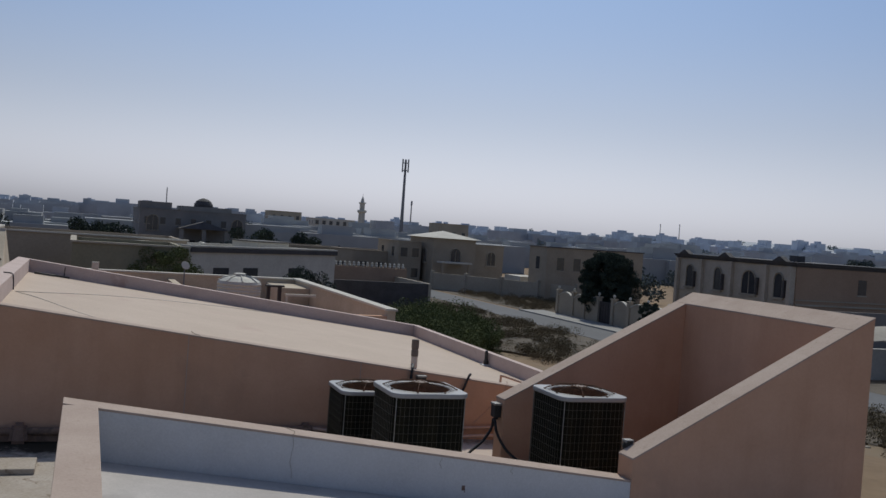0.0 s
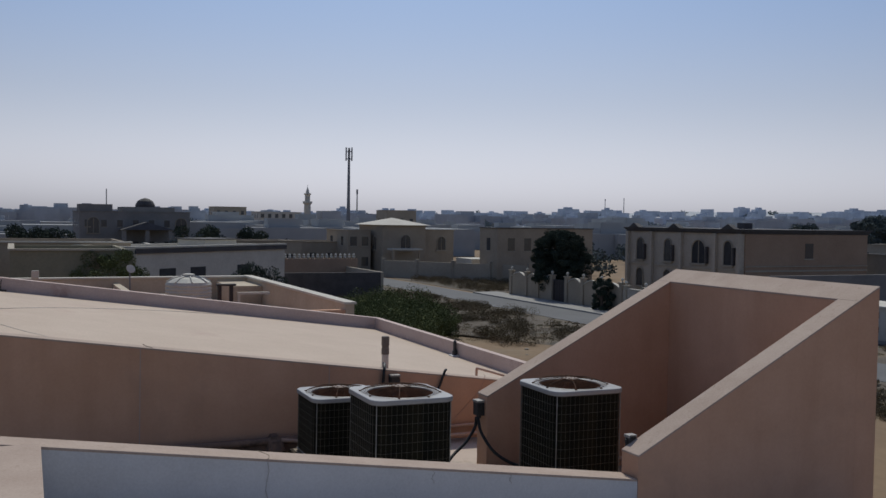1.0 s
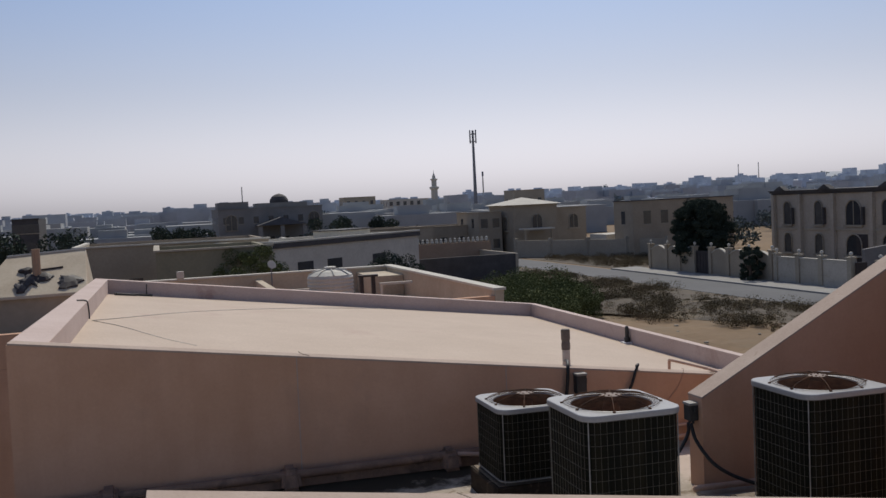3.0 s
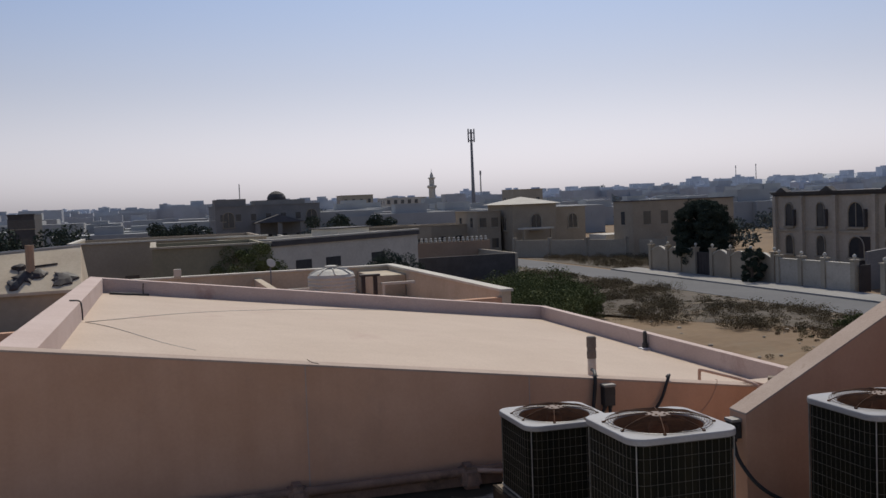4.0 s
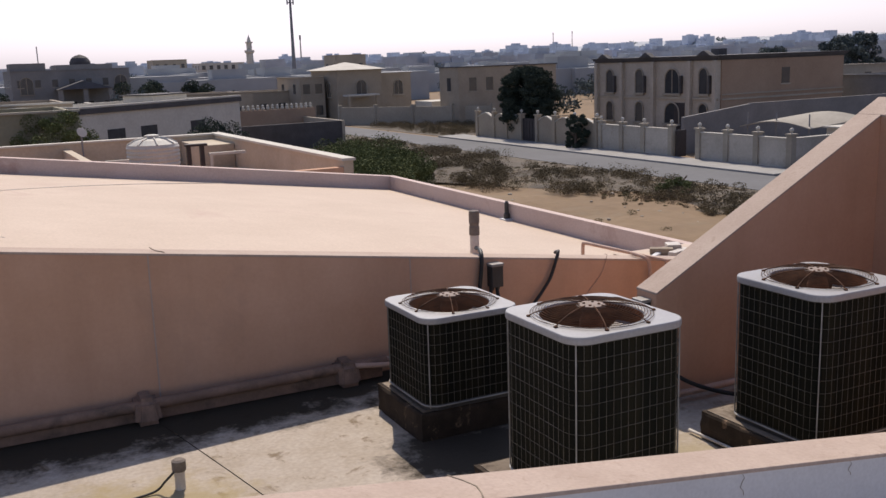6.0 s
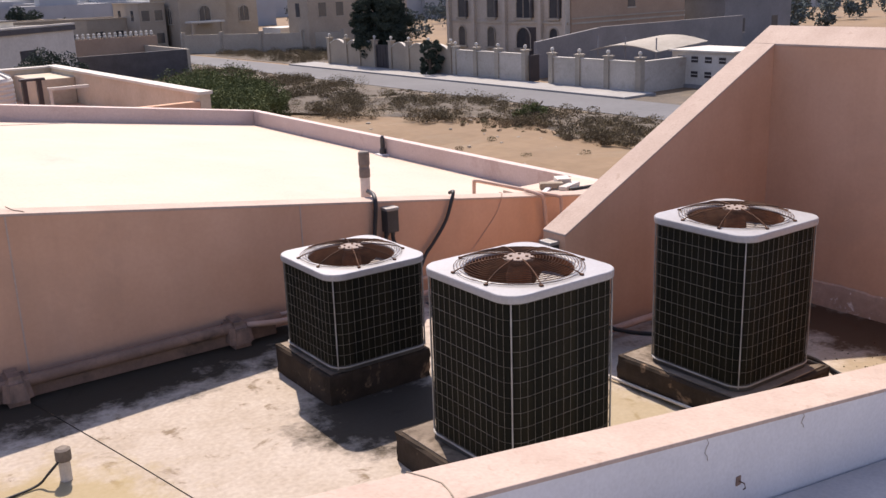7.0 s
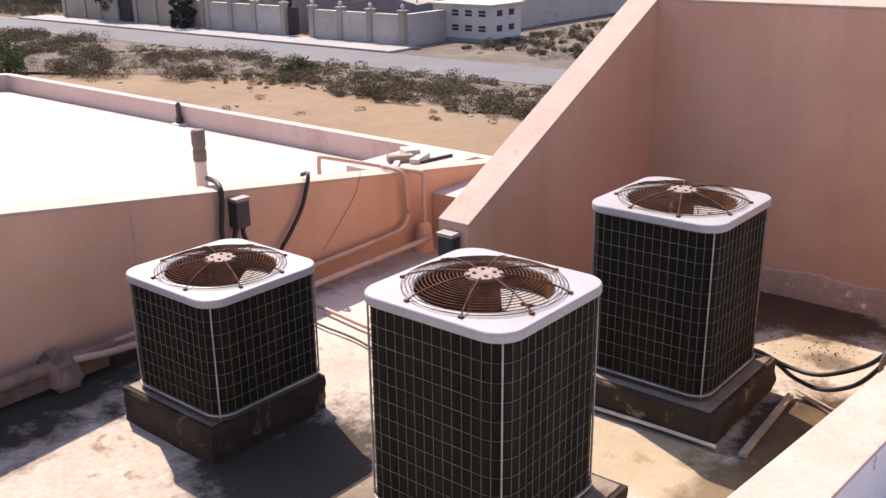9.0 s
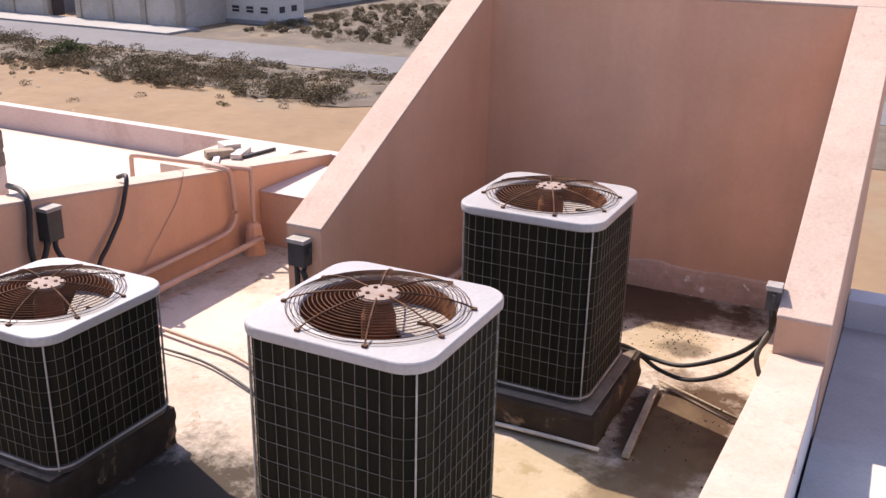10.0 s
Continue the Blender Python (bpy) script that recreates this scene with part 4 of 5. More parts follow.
tagged(part("pavement", box(42.404, 38.5, GROUND - 0.2, 45.4, 84, GROUND + 0.17), PAVE), "pale paved verge in front of the garden walls", "pavement", kind="structure")


# ---- foliage ----
def leaf_mesh(name, clumps, per, size, material, seed, parent=None, flat_y=0.8):
    """Many small leaf blades gathered in uneven clumps of (centre, radius)."""
    r = np.random.RandomState(seed)
    verts, faces = [], []
    for (cx, cy, cz), rad in clumps:
        d = r.normal(size=(per, 3))
        d /= np.linalg.norm(d, axis=1)[:, None] + 1e-6
        dist = rad * r.uniform(0.35, 1.05, size=(per, 1)) ** 0.6
        c = np.array([cx, cy, cz]) + d * dist * np.array([1, 1, flat_y])
        a = r.normal(size=(per, 3))
        a /= np.linalg.norm(a, axis=1)[:, None]
        b = np.cross(a, r.normal(size=(per, 3)))
        b /= np.linalg.norm(b, axis=1)[:, None]
        s = size * r.uniform(0.6, 1.4, size=(per, 1))
        quad = np.stack([c - a * s, c - b * s * 0.45, c + a * s, c + b * s * 0.45], axis=1)
        base = len(verts)
        verts.extend(map(tuple, quad.reshape(-1, 3)))
        faces.extend([(base + 4 * k, base + 4 * k + 1, base + 4 * k + 2, base + 4 * k + 3) for k in range(per)])
    me = bpy.data.meshes.new(name)
    me.from_pydata(verts, [], faces)
    me.materials.append(material)
    ob = new(name, me)
    ob.parent = parent
    return ob


def tree(label, x, y, height, crown_r, crown_z, material, seed, per=70, leaf=0.16, n=60, name="tree", spread=1.0, lump=(0.16, 0.34)):
    """A tapered trunk with limbs and an uneven crown of leaf clumps."""
    r = random.Random(seed)
    t = thing(name, label, "tree" if name == "tree" else "bush", (x, y, GROUND))
    bm = bmesh.new()
    lathe(bm, [(0.16, -0.1), (0.12, height * 0.25), (0.08, height * 0.6)], seg=8)
    trunk = part("trunk", bm, BARK, t)
    for k in range(5):
        a = k * 2 * math.pi / 5 + r.random()
        bm = bmesh.new()
        p0 = Vector((0, 0, height * (0.2 + 0.07 * k)))
        p1 = Vector((math.cos(a) * crown_r * 0.6, math.sin(a) * crown_r * 0.6, crown_z + r.uniform(-0.3, 0.6)))
        tube(bm, [p0, p0.lerp(p1, 0.5) + Vector((0, 0, 0.2)), p1], 0.05, 5)
        part("limb", bm, BARK, trunk)
    clumps = []
    for k in range(n):
        a, u = r.random() * 2 * math.pi, r.random() ** 0.5
        z = r.uniform(-1, 1)
        rr = crown_r * u * math.sqrt(max(0.05, 1 - 0.8 * z * z)) * spread
        clumps.append(((rr * math.cos(a), rr * math.sin(a), crown_z + z * (height - crown_z)), crown_r * r.uniform(*lump)))
    leaf_mesh("crown", clumps, per, leaf, material, seed, t)
    return t


tree("broad dark dense tree behind the garden wall", 47.6, 74.6, 6.8, 2.9, 3.5, LEAFDARK, 3, 330, 0.085, 420, lump=(0.1, 0.22))
tree("big dusty green bush beside the empty plot", 16.0, 46.0, 2.3, 4.4, 1.0, LEAF, 4, 432, 0.07, 100, "bush")
tree("dusty green bush beside the empty plot", 21.5, 55.0, 2.1, 4.4, 1.0, LEAF, 5, 414, 0.07, 90, "bush")
tree("dusty green bush beside the empty plot", 11.5, 39.0, 2.6, 3.6, 1.2, LEAF, 6, 414, 0.07, 80, "bush")
for bx, by, bs in ((24.5, 57.0, 2.2), (23.0, 51.0, 2.2), (19.5, 49.0, 3.2)):
    tree("wide dark low bush on the gravelly plot", bx, by, 1.7, bs, 0.8, LEAF, int(bx), 260, 0.06, 70, "bush", lump=(0.12, 0.24))
tree("small dark tree at the garden wall", 44.6, 62.6, 2.9, 1.05, 1.5, LEAFDARK, 7, 200, 0.08, 50)
tree("low green bush on the sand", 33.0, 36.5, 0.8, 1.2, 0.4, LEAF, 8, 120, 0.07, 22, "bush")
tree("dark green shrub between the low houses", 4.0, 40.0, 4.4, 2.4, 3.0, LEAF, 9, 420, 0.06, 60, "bush")
tree("dark green shrub between the low houses", 7.5, 44.0, 4.2, 2.2, 2.8, LEAFDARK, 10, 420, 0.06, 60, "bush")
tree("dark green shrub between the low houses", 11.0, 52.0, 4.6, 2.0, 3.0, LEAFDARK, 12, 420, 0.06, 50, "bush")
tree("green creeper bush over a low house", 2.4, 52.2, 5.6, 2.0, 4.2, LEAF, 13, 420, 0.06, 50, "bush")

# gravelly strip along the street, with a ragged edge
bm = bmesh.new()
prev = None
for j in range(121):
    y = -20 + j * 1.2
    edge = 30.5 + 2.4 * noise.noise(Vector((y * 0.12, 5, 0))) + 1.2 * noise.noise(Vector((y * 0.5, 9, 0))) - (0.55 * max(0, min(11, y - 41)) if y < 85 else 10)
    row = [bm.verts.new((edge + (37.3 - edge) * i / 8, y, GROUND + 0.02 + (0.16 + 0.25 * noise.noise(Vector((i * 0.7, y * 0.4, 2)))) * math.sin(math.pi * i / 8))) for i in range(9)]
    if prev:
        for i in range(8):
            bm.faces.new((prev[i], prev[i + 1], row[i + 1], row[i]))
    prev = row
tagged(part("gravel_verge", bm, GRAVEL), "grey-brown gravelly verge beside the street", "verge", kind="structure")
tagged(part("gravel_plot", box(42.5, -60, GROUND - 0.1, 130, 38.4, GROUND + 0.03), GRAVEL), "grey-brown gravelly plot beyond the street", "verge", kind="structure")

tagged(part("gravel_plot", box(62.3, 38.404, GROUND - 0.1, 130, 52.5, GROUND + 0.03), GRAVEL), "grey-brown gravelly plot behind the side wall", "verge", kind="structure")
tagged(part("gravel_plot", box(43.3, 84.1, GROUND - 0.1, 57, 128, GROUND + 0.03), GRAVEL), "dark gravelly plot at the end of the wall", "verge", kind="structure")

# scrub belt and scattered tufts
clumps = []
for k in range(2600):
    y = rng.uniform(18, 84)
    x = rng.gauss(32.5, 3.0) - 0.05 * (y - 45)
    if x > 36.8 or x < 29.3 and y < 46 and k % 12 or noise.noise(Vector((x * 0.25, y * 0.16, 1))) < -0.12:
        continue
    s = rng.uniform(0.1, 0.18 + 0.3 * rng.random())
    clumps.append(((x, y, GROUND + s * 0.35), s))
for k in range(420):
    y = rng.uniform(44, 92)
    x = rng.uniform(18, 36)
    s = rng.uniform(0.25, 0.8)
    clumps.append(((x, y, GROUND + s * 0.3), s))
for k in range(16):
    s = rng.uniform(0.2, 0.45)
    clumps.append(((rng.uniform(12, 30), rng.uniform(20, 48), GROUND + s * 0.3), s))
for k in range(220):
    s = rng.uniform(0.3, 0.8)
    clumps.append(((rng.uniform(44, 54), rng.uniform(84, 104), GROUND + s * 0.3), s))
for k in range(1100):
    s = rng.uniform(0.2, 0.6)
    clumps.append(((rng.uniform(45, 95), rng.uniform(-10, 36), GROUND + s * 0.3), s))
brush = []
for k in range(1050):
    y = rng.uniform(18, 86) if k < 700 else rng.uniform(45, 88)
    edge = 25.5 if y > 46 else 25.5 + (46 - y) * 0.42 if y > 32 else 29.4
    x = rng.uniform(edge, 36.2)
    if abs(x - (26 + (y - 40) * 0.5)) < 0.9 and y < 58 or noise.noise(Vector((x * 0.3, y * 0.2, 6))) < -0.15:
        continue
    s = rng.uniform(0.3, 0.45 + 0.55 * rng.random() * (1.0 if y > 40 else 0.7))
    brush.append(((x, y, GROUND + 0.1 + s * 0.4), s))
for k in range(420):
    s = rng.uniform(0.15, 0.45)
    brush.append(((rng.uniform(46.5, 66), rng.uniform(16, 36), GROUND + 0.08 + s * 0.35), s))
for k in range(260):
    s = rng.uniform(0.25, 0.7)
    brush.append(((rng.uniform(44, 56), rng.uniform(84.5, 108), GROUND + 0.1 + s * 0.4), s))
tagged(leaf_mesh("brush", brush, 260, 0.045, SCRUBDARK, 23, None, 0.6), "dark dry brush growing along the street", "brush", kind="stuff")
half = [c for i, c in enumerate(clumps) if i % 3]
rest = [c for i, c in enumerate(clumps) if i % 3 == 0]
tagged(leaf_mesh("scrub", half, 150, 0.03, SCRUB, 21, None, 0.5), "dry brown scrub and weeds on the sand", "scrub", kind="stuff")
tagged(leaf_mesh("weeds", rest, 150, 0.03, WEED, 22, None, 0.5), "dusty green weeds on the sand", "weeds", kind="stuff")
bm = bmesh.new()
for k in range(220):
    x, y = rng.uniform(18, 36.5), rng.uniform(20, 100)
    if rng.random() < 0.3:
        x, y = rng.uniform(46, 60), rng.uniform(14, 34)
    s = rng.uniform(0.04, 0.16)
    lathe(bm, [(s, -0.02), (s * 0.9, s * 0.35), (s * 0.3, s * 0.6)], (x, y, GROUND), 5)
tagged(part("rubble", bm, STONE2), "pale stones and rubble strewn on the sand", "rubble", kind="stuff")

# ---- garden walls along the street ----
def wall_post(wall, x, y, h, material, ball=True):
    bm = bmesh.new()
    box(x - 0.22, y - 0.22, GROUND + 0.1, x + 0.22, y + 0.22, GROUND + h, bm=bm)
    box(x - 0.3, y - 0.3, GROUND + h, x + 0.3, y + 0.3, GROUND + h + 0.1, bm=bm)
    post = part("post", bm, material, wall)
    if ball:
        bm = bmesh.new()
        lathe(bm, [(0.06, 0), (0.06, 0.10), (0.12, 0.15), (0.15, 0.24), (0.10, 0.34), (0.02, 0.39)], (x, y, GROUND + h + 0.1), 10)
        part("finial", bm, WHITEWALL, post, "pale ball finial")
    return post


def garden_wall(label, x, ys, h, material, arched=False, skip=()):
    w = thing("garden_wall", label, "garden wall", (0, 0, 0), "garden walls along the street")
    for i, y in enumerate(ys):
        wall_post(w, x, y, h + 0.25, material)
    for i, (a, b) in enumerate(zip(ys, ys[1:])):
        lo, hi = min(a, b) + 0.225, max(a, b) - 0.225
        if i in skip:
            g = part("gate_leaf", box(x - 0.04, lo, GROUND + 0.18, x + 0.04, hi, GROUND + h * 0.96, 0.02), GATE, w, "dark metal gate")
            for k in range(5):
                yy = lo + (hi - lo) * (k + 0.5) / 5
                part("gate_bar", box(x - 0.07, yy - 0.04, GROUND + 0.25, x - 0.041, yy + 0.04, GROUND + h * 0.9), GATE, g)
            continue
        bm = bmesh.new()
        n = 10 if arched else 1
        prof = []
        for k in range(n + 1):
            t = k / n
            prof.append((lo + (hi - lo) * t, GROUND + h - 0.25 + (0.42 * math.sin(math.pi * t) if arched else 0.25)))
        loop = [(lo, GROUND + 0.05)] + prof + [(hi, GROUND + 0.05)]
        f = [bm.verts.new((x - 0.1, q, z)) for q, z in loop]
        k2 = [bm.verts.new((x + 0.1, q, z)) for q, z in loop]
        bm.faces.new(f)
        bm.faces.new(k2[::-1])
        m = len(loop)
        for k in range(m):
            bm.faces.new((f[k], k2[k], k2[(k + 1) % m], f[(k + 1) % m]))
        bmesh.ops.recalc_face_normals(bm, faces=bm.faces[:])
        pan = part("panel", bm, material if arched else PALEWALL, w)
        bm = bmesh.new()
        for (q0, z0), (q1, z1) in zip(prof, prof[1:]):
            hexa(bm, [(x - 0.16, q0, z0), (x + 0.16, q0, z0), (x + 0.16, q1, z1), (x - 0.16, q1, z1)],
                 [(x - 0.16, q0, z0 + 0.07), (x + 0.16, q0, z0 + 0.07), (x + 0.16, q1, z1 + 0.07), (x - 0.16, q1, z1 + 0.07)])
        part("capping", bm, WHITEWALL, pan, "pale wall capping")
    return w


garden_wall("tan garden wall with arched panels, ball finials and a dark gate", 45.5, [80.9, 77.6, 75.2, 72.6, 69.8, 67.0, 64.0, 60.8], 2.35, STONE, True, (3,))
garden_wall("pale garden wall with square panels and finials", 45.5, [60.2, 57.4, 54.7, 51.5], 2.15, STONE2)
garden_wall("pale garden wall with square panels and finials, at the street corner", 45.5, [48.5, 45.7, 42.9, 40.0], 2.05, STONE2)
sw = thing("side_wall", "pale garden wall turning away from the street", "garden wall", (0, 0, 0))
part("panel", box(45.74, 39.9, GROUND, 78, 40.1, GROUND + 2.05), PALEWALL, sw)
part("capping", box(45.74, 39.85, GROUND + 2.052, 78, 40.15, GROUND + 2.12), WHITEWALL, sw)
tagged(part("gate_leaf", box(45.5, 51.0, GROUND + 0.1, 46.5, 51.1, GROUND + 2.1, 0.02), GATE), "dark sheet metal gate leaf standing open", "gate")

# substation kiosk
k = thing("kiosk", "white kiosk with two rows of small dark vents", "kiosk", (50.0, 36.1, GROUND))
part("body", box(0, 0, 0.25, 3.6, 5.0, 2.45, 0.03), WHITEWALL, k)
part("base", box(-0.15, -0.15, 0, 3.75, 5.15, 0.25), PAVE, k, "grey concrete base")
part("roof", box(-0.2, -0.2, 2.455, 3.8, 5.2, 2.58, 0.02), WHITEWALL, k)
for row in (0.75, 1.75):
    for j in range(4):
        y = 0.45 + j * 1.15
        vt = part("vent", box(-0.03, y, row, 0.01, y + 0.55, row + 0.4), GATE, k, "dark vent")
        part("vent_bar", box(-0.05, y, row + 0.17, -0.031, y + 0.55, row + 0.22), WHITEWALL, vt)
    for j in range(2):
        x = 0.7 + j * 1.4
        part("vent", box(x, -0.03, row, x + 0.6, 0.01, row + 0.4), GATE, k, "dark vent")

# carport canopy
c = thing("carport", "pale curved shade canopy on thin posts inside the wall", "carport", (0, 0, 0))
bm = bmesh.new()
n = 10
top = []
for i in range(n + 1):
    t = i / n
    y, z = 41.2 + 6.4 * t, GROUND + 2.55 + 0.55 * math.sin(math.pi * (0.1 + 0.85 * t))
    top.append((y, z))
for (y0, z0), (y1, z1) in zip(top, top[1:]):
    hexa(bm, [(48.5, y0, z0 - 0.3), (54, y0, z0 + 0.1), (54, y1, z1 + 0.1), (48.5, y1, z1 - 0.3)],
         [(48.5, y0, z0 - 0.24), (54, y0, z0 + 0.16), (54, y1, z1 + 0.16), (48.5, y1, z1 - 0.24)])
part("canopy", bm, CANVAS, c, "sagging pale canopy cloth")
for y in (41.6, 44.5, 47.2):
    part("post", tube(bmesh.new(), [(48.9, y, GROUND), (48.9, y, GROUND + 3.4)], 0.05, 6), STEEL, c)


# ---- villas ----
def arch_window(parent, face, a, z0, w, h, at, bars=True):
    """An arched window set in a face: 'x' lies in the plane x=at and runs along y, 'y' the reverse. Frame stands proud."""
    n = 10

    def pt(u, z, d):
        return (at - d, u, z) if face == "x" else (u, at - d, z)
    out = [(a - w / 2, z0), (a + w / 2, z0)] + [(a + w / 2 * math.cos(math.pi * k / n), z0 + h - w / 2 + w / 2 * math.sin(math.pi * k / n)) for k in range(n + 1)]
    bm = bmesh.new()
    f = [bm.verts.new(pt(u, z, 0.03)) for u, z in out]
    b = [bm.verts.new(pt(u, z, -0.05)) for u, z in out]
    bm.faces.new(f)
    m = len(out)
    for k in range(m):
        bm.faces.new((f[k], b[k], b[(k + 1) % m], f[(k + 1) % m]))
    win = part("window", bm, GLASSDARK, parent, "dark arched window")
    bm = bmesh.new()
    for s, e in zip(out[1:], out[2:] + out[:1]):
        tube(bm, [pt(s[0], s[1], 0.08), pt(e[0], e[1], 0.06)], 0.07, 4)
    part("window_frame", bm, STONE2, win, "pale moulded surround")
    part("window_sill", box(*pt(a - w / 2 - 0.2, z0 - 0.2, 0.2), *pt(a + w / 2 + 0.2, z0 - 0.03, 0.0)) if face == "y" else box(at - 0.2, a - w / 2 - 0.2, z0 - 0.2, at, a + w / 2 + 0.2, z0 - 0.03), STONE2, win)
    if bars:
        part("mullion", tube(bmesh.new(), [pt(a, z0, 0.05), pt(a, z0 + h - 0.1, 0.05)], 0.05, 4), STONE2, win)
    return win


def plain_window(parent, face, a, z0, w, h, at):
    if face == "x":
        win = part("window", box(at - 0.02, a - w / 2, z0, at + 0.05, a + w / 2, z0 + h), GLASSDARK, parent, "dark window")
        part("window_frame", box(at - 0.06, a - w / 2 - 0.1, z0 - 0.14, at + 0.02, a + w / 2 + 0.1, z0 - 0.01), STONE2, win)
    else:
        win = part("window", box(a - w / 2, at - 0.02, z0, a + w / 2, at + 0.05, z0 + h), GLASSDARK, parent, "dark window")
        part("window_frame", box(a - w / 2 - 0.1, at - 0.06, z0 - 0.14, a + w / 2 + 0.1, at + 0.02, z0 - 0.01), STONE2, win)
    return win


v = thing("villa", "two-storey beige villa with arched windows, dark cornice and brown side wall", "villa", (0, 0, 0))
X0, X1, Y0, Y1, ZT = 57.0, 72.5, 58.8, 76.2, 2.05
part("wall", box(X0, Y0 + 0.02, GROUND, X1, Y1, ZT), VILLA, v)
part("side_wall", box(X0 + 0.3, Y0 - 0.1, GROUND, X1, Y0 + 0.015, ZT - 0.02), BROWN, v, "brown rendered side wall")
bm = bmesh.new()
for k, (o, z0, z1) in enumerate(((0.15, ZT + 0.004, ZT + 0.15), (0.28, ZT + 0.15, ZT + 0.32), (0.38, ZT + 0.32, ZT + 0.42))):
    box(X0 - o, Y0 - o, z0, X1 + o, Y1 + o, z1, bm=bm)
part("cornice", bm, DARKTRIM, v, "dark moulded cornice")
for y in (74.6, 68.0, 60.2):
    bm = bmesh.new()
    hexa(bm, [(X0 - 0.5, y - 0.9, ZT + 0.424), (X0 + 0.1, y - 0.9, ZT + 0.424), (X0 + 0.1, y + 0.9, ZT + 0.424), (X0 - 0.5, y + 0.9, ZT + 0.424)],
         [(X0 - 0.5, y - 0.08, ZT + 0.85), (X0 + 0.1, y - 0.08, ZT + 0.85), (X0 + 0.1, y + 0.08, ZT + 0.85), (X0 - 0.5, y + 0.08, ZT + 0.85)])
    part("pediment", bm, DARKTRIM, v, "small dark gable on the cornice")
part("string_course", box(X0 - 0.12, Y0 - 0.12, -1.42, X0 - 0.004, Y1, -1.2), STONE2, v)
part("string_course", box(X0 + 0.3, Y0 - 0.2, -1.42, X1, Y0 - 0.104, -1.28), STONE2, v)
part("string_course", box(X0 + 0.3, Y0 - 0.2, -0.98, X1, Y0 - 0.104, -0.88), STONE2, v)
for y in (76.0, 71.9, 67.2, 62.2, 59.0):
    bm = bmesh.new()
    box(X0 - 0.35, y - 0.2, GROUND, X0 - 0.004, y + 0.2, ZT, bm=bm)
    part("pilaster", bm, VILLA, v)
for y, w in ((74.0, 1.15), (69.4, 1.15), (64.7, 2.0), (60.6, 1.15)):
    arch_window(v, "x", y, -0.85, w, 2.25, X0, w > 1.5)
    arch_window(v, "x", y, -3.6, w, 1.9, X0, False)
    part("shutter", box(X0 - 0.3, y - w / 2 - 0.42, -0.85, X0 - 0.004, y - w / 2 - 0.22, 0.75), DARKTRIM, v)
part("door", box(X0 - 0.05, 63.0, GROUND, X0 + 0.02, 64.4, -1.7), GATE, v, "dark entrance door")
plain_window(v, "y", 65.0, -0.2, 1.0, 1.4, Y0 - 0.1)
plain_window(v, "y", 69.5, -3.2, 1.3, 1.3, Y0 - 0.1)
part("roof_box", box(61, 63, ZT + 0.42, 62, 64, ZT + 1.0), DARKTRIM, v)
bm = bmesh.new()
hexa(bm, [(48, 53.0, GROUND), (55, 53.0, GROUND), (55, 53.3, GROUND), (48, 53.3, GROUND)], [(48, 53.0, -2.15), (55, 53.0, -1.45), (55, 53.3, -1.45), (48, 53.3, -2.15)])
box(55.002, 53.0, GROUND, 74, 53.3, -1.4, bm=bm)
tagged(part("yard_wall", bm, YARDGREY), "grey-beige yard wall rising beside the villa", "garden wall")


def house(name, label, x0, y0, x1, y1, zt, material, rows=1, cols=4, cols_x=3, group="", parapet=0.35, wh=1.3, ww=1.0, trim=None):
    """A flat-roofed house with parapet, capping and windows on the two faces toward the walker."""
    h = thing(name, label, "house", (0, 0, 0), group)
    part("wall", box(x0, y0, GROUND, x1, y1, zt - parapet), material, h)
    t = 0.25
    for q in ((x0, y0, x1, y0 + t), (x0, y1 - t, x1, y1), (x0, y0 + t, x0 + t, y1 - t), (x1 - t, y0 + t, x1, y1 - t)):
        part("parapet", box(q[0], q[1], zt - parapet + 0.002, q[2], q[3], zt), material, h)
    part("capping", box(x0 - 0.12, y0 - 0.12, zt + 0.003, x1 + 0.12, y0 + t, zt + 0.12), trim or material, h)
    part("capping", box(x0 - 0.12, y0 + t + 0.002, zt + 0.003, x0 + t, y1, zt + 0.12), trim or material, h)
    storey = (zt - parapet - GROUND) / max(rows, 1)
    for r in range(rows):
        for c in range(cols):
            plain_window(h, "y", x0 + (x1 - x0) * (c + 0.5) / cols, GROUND + storey * r + storey * 0.38, ww, wh, y0)
        for c in range(cols_x):
            plain_window(h, "x", y0 + (y1 - y0) * (c + 0.5) / cols_x, GROUND + storey * r + storey * 0.38, ww, wh, x0)
    return h


# hip-roofed house at the end of the street
hh = house("hip_house", "beige two-storey house with a pale hipped roof", 44.8, 118.0, 51.4, 128.0, 1.95, STONE, 1, 0, 0)
arch_window(hh, "y", 48.3, -1.5, 1.6, 2.2, 118.0)
arch_window(hh, "x", 121.0, -1.5, 1.4, 2.0, 44.8)
bm = bmesh.new()
a = [bm.verts.new(p) for p in ((44.2, 117.4, 2.1), (52.0, 117.4, 2.1), (52.0, 128.6, 2.1), (44.2, 128.6, 2.1))]
t2 = bm.verts.new((48.1, 123.0, 3.15))
bm.faces.new(a[::-1])
for q in range(4):
    bm.faces.new((a[q], a[(q + 1) % 4], t2))
part("roof", bm, WHITEWALL, hh, "pale hipped roof")
hw = house("house_wing", "beige house wing with an arched window", 52.05, 119.5, 56.6, 126.0, 1.35, STONE, 1, 0, 0)
arch_window(hw, "y", 54.6, -1.5, 1.4, 2.0, 119.5)
house("house_wing", "beige house wing set back", 40.6, 121.0, 44.1, 131.0, 1.2, STONE, 2, 2, 2)
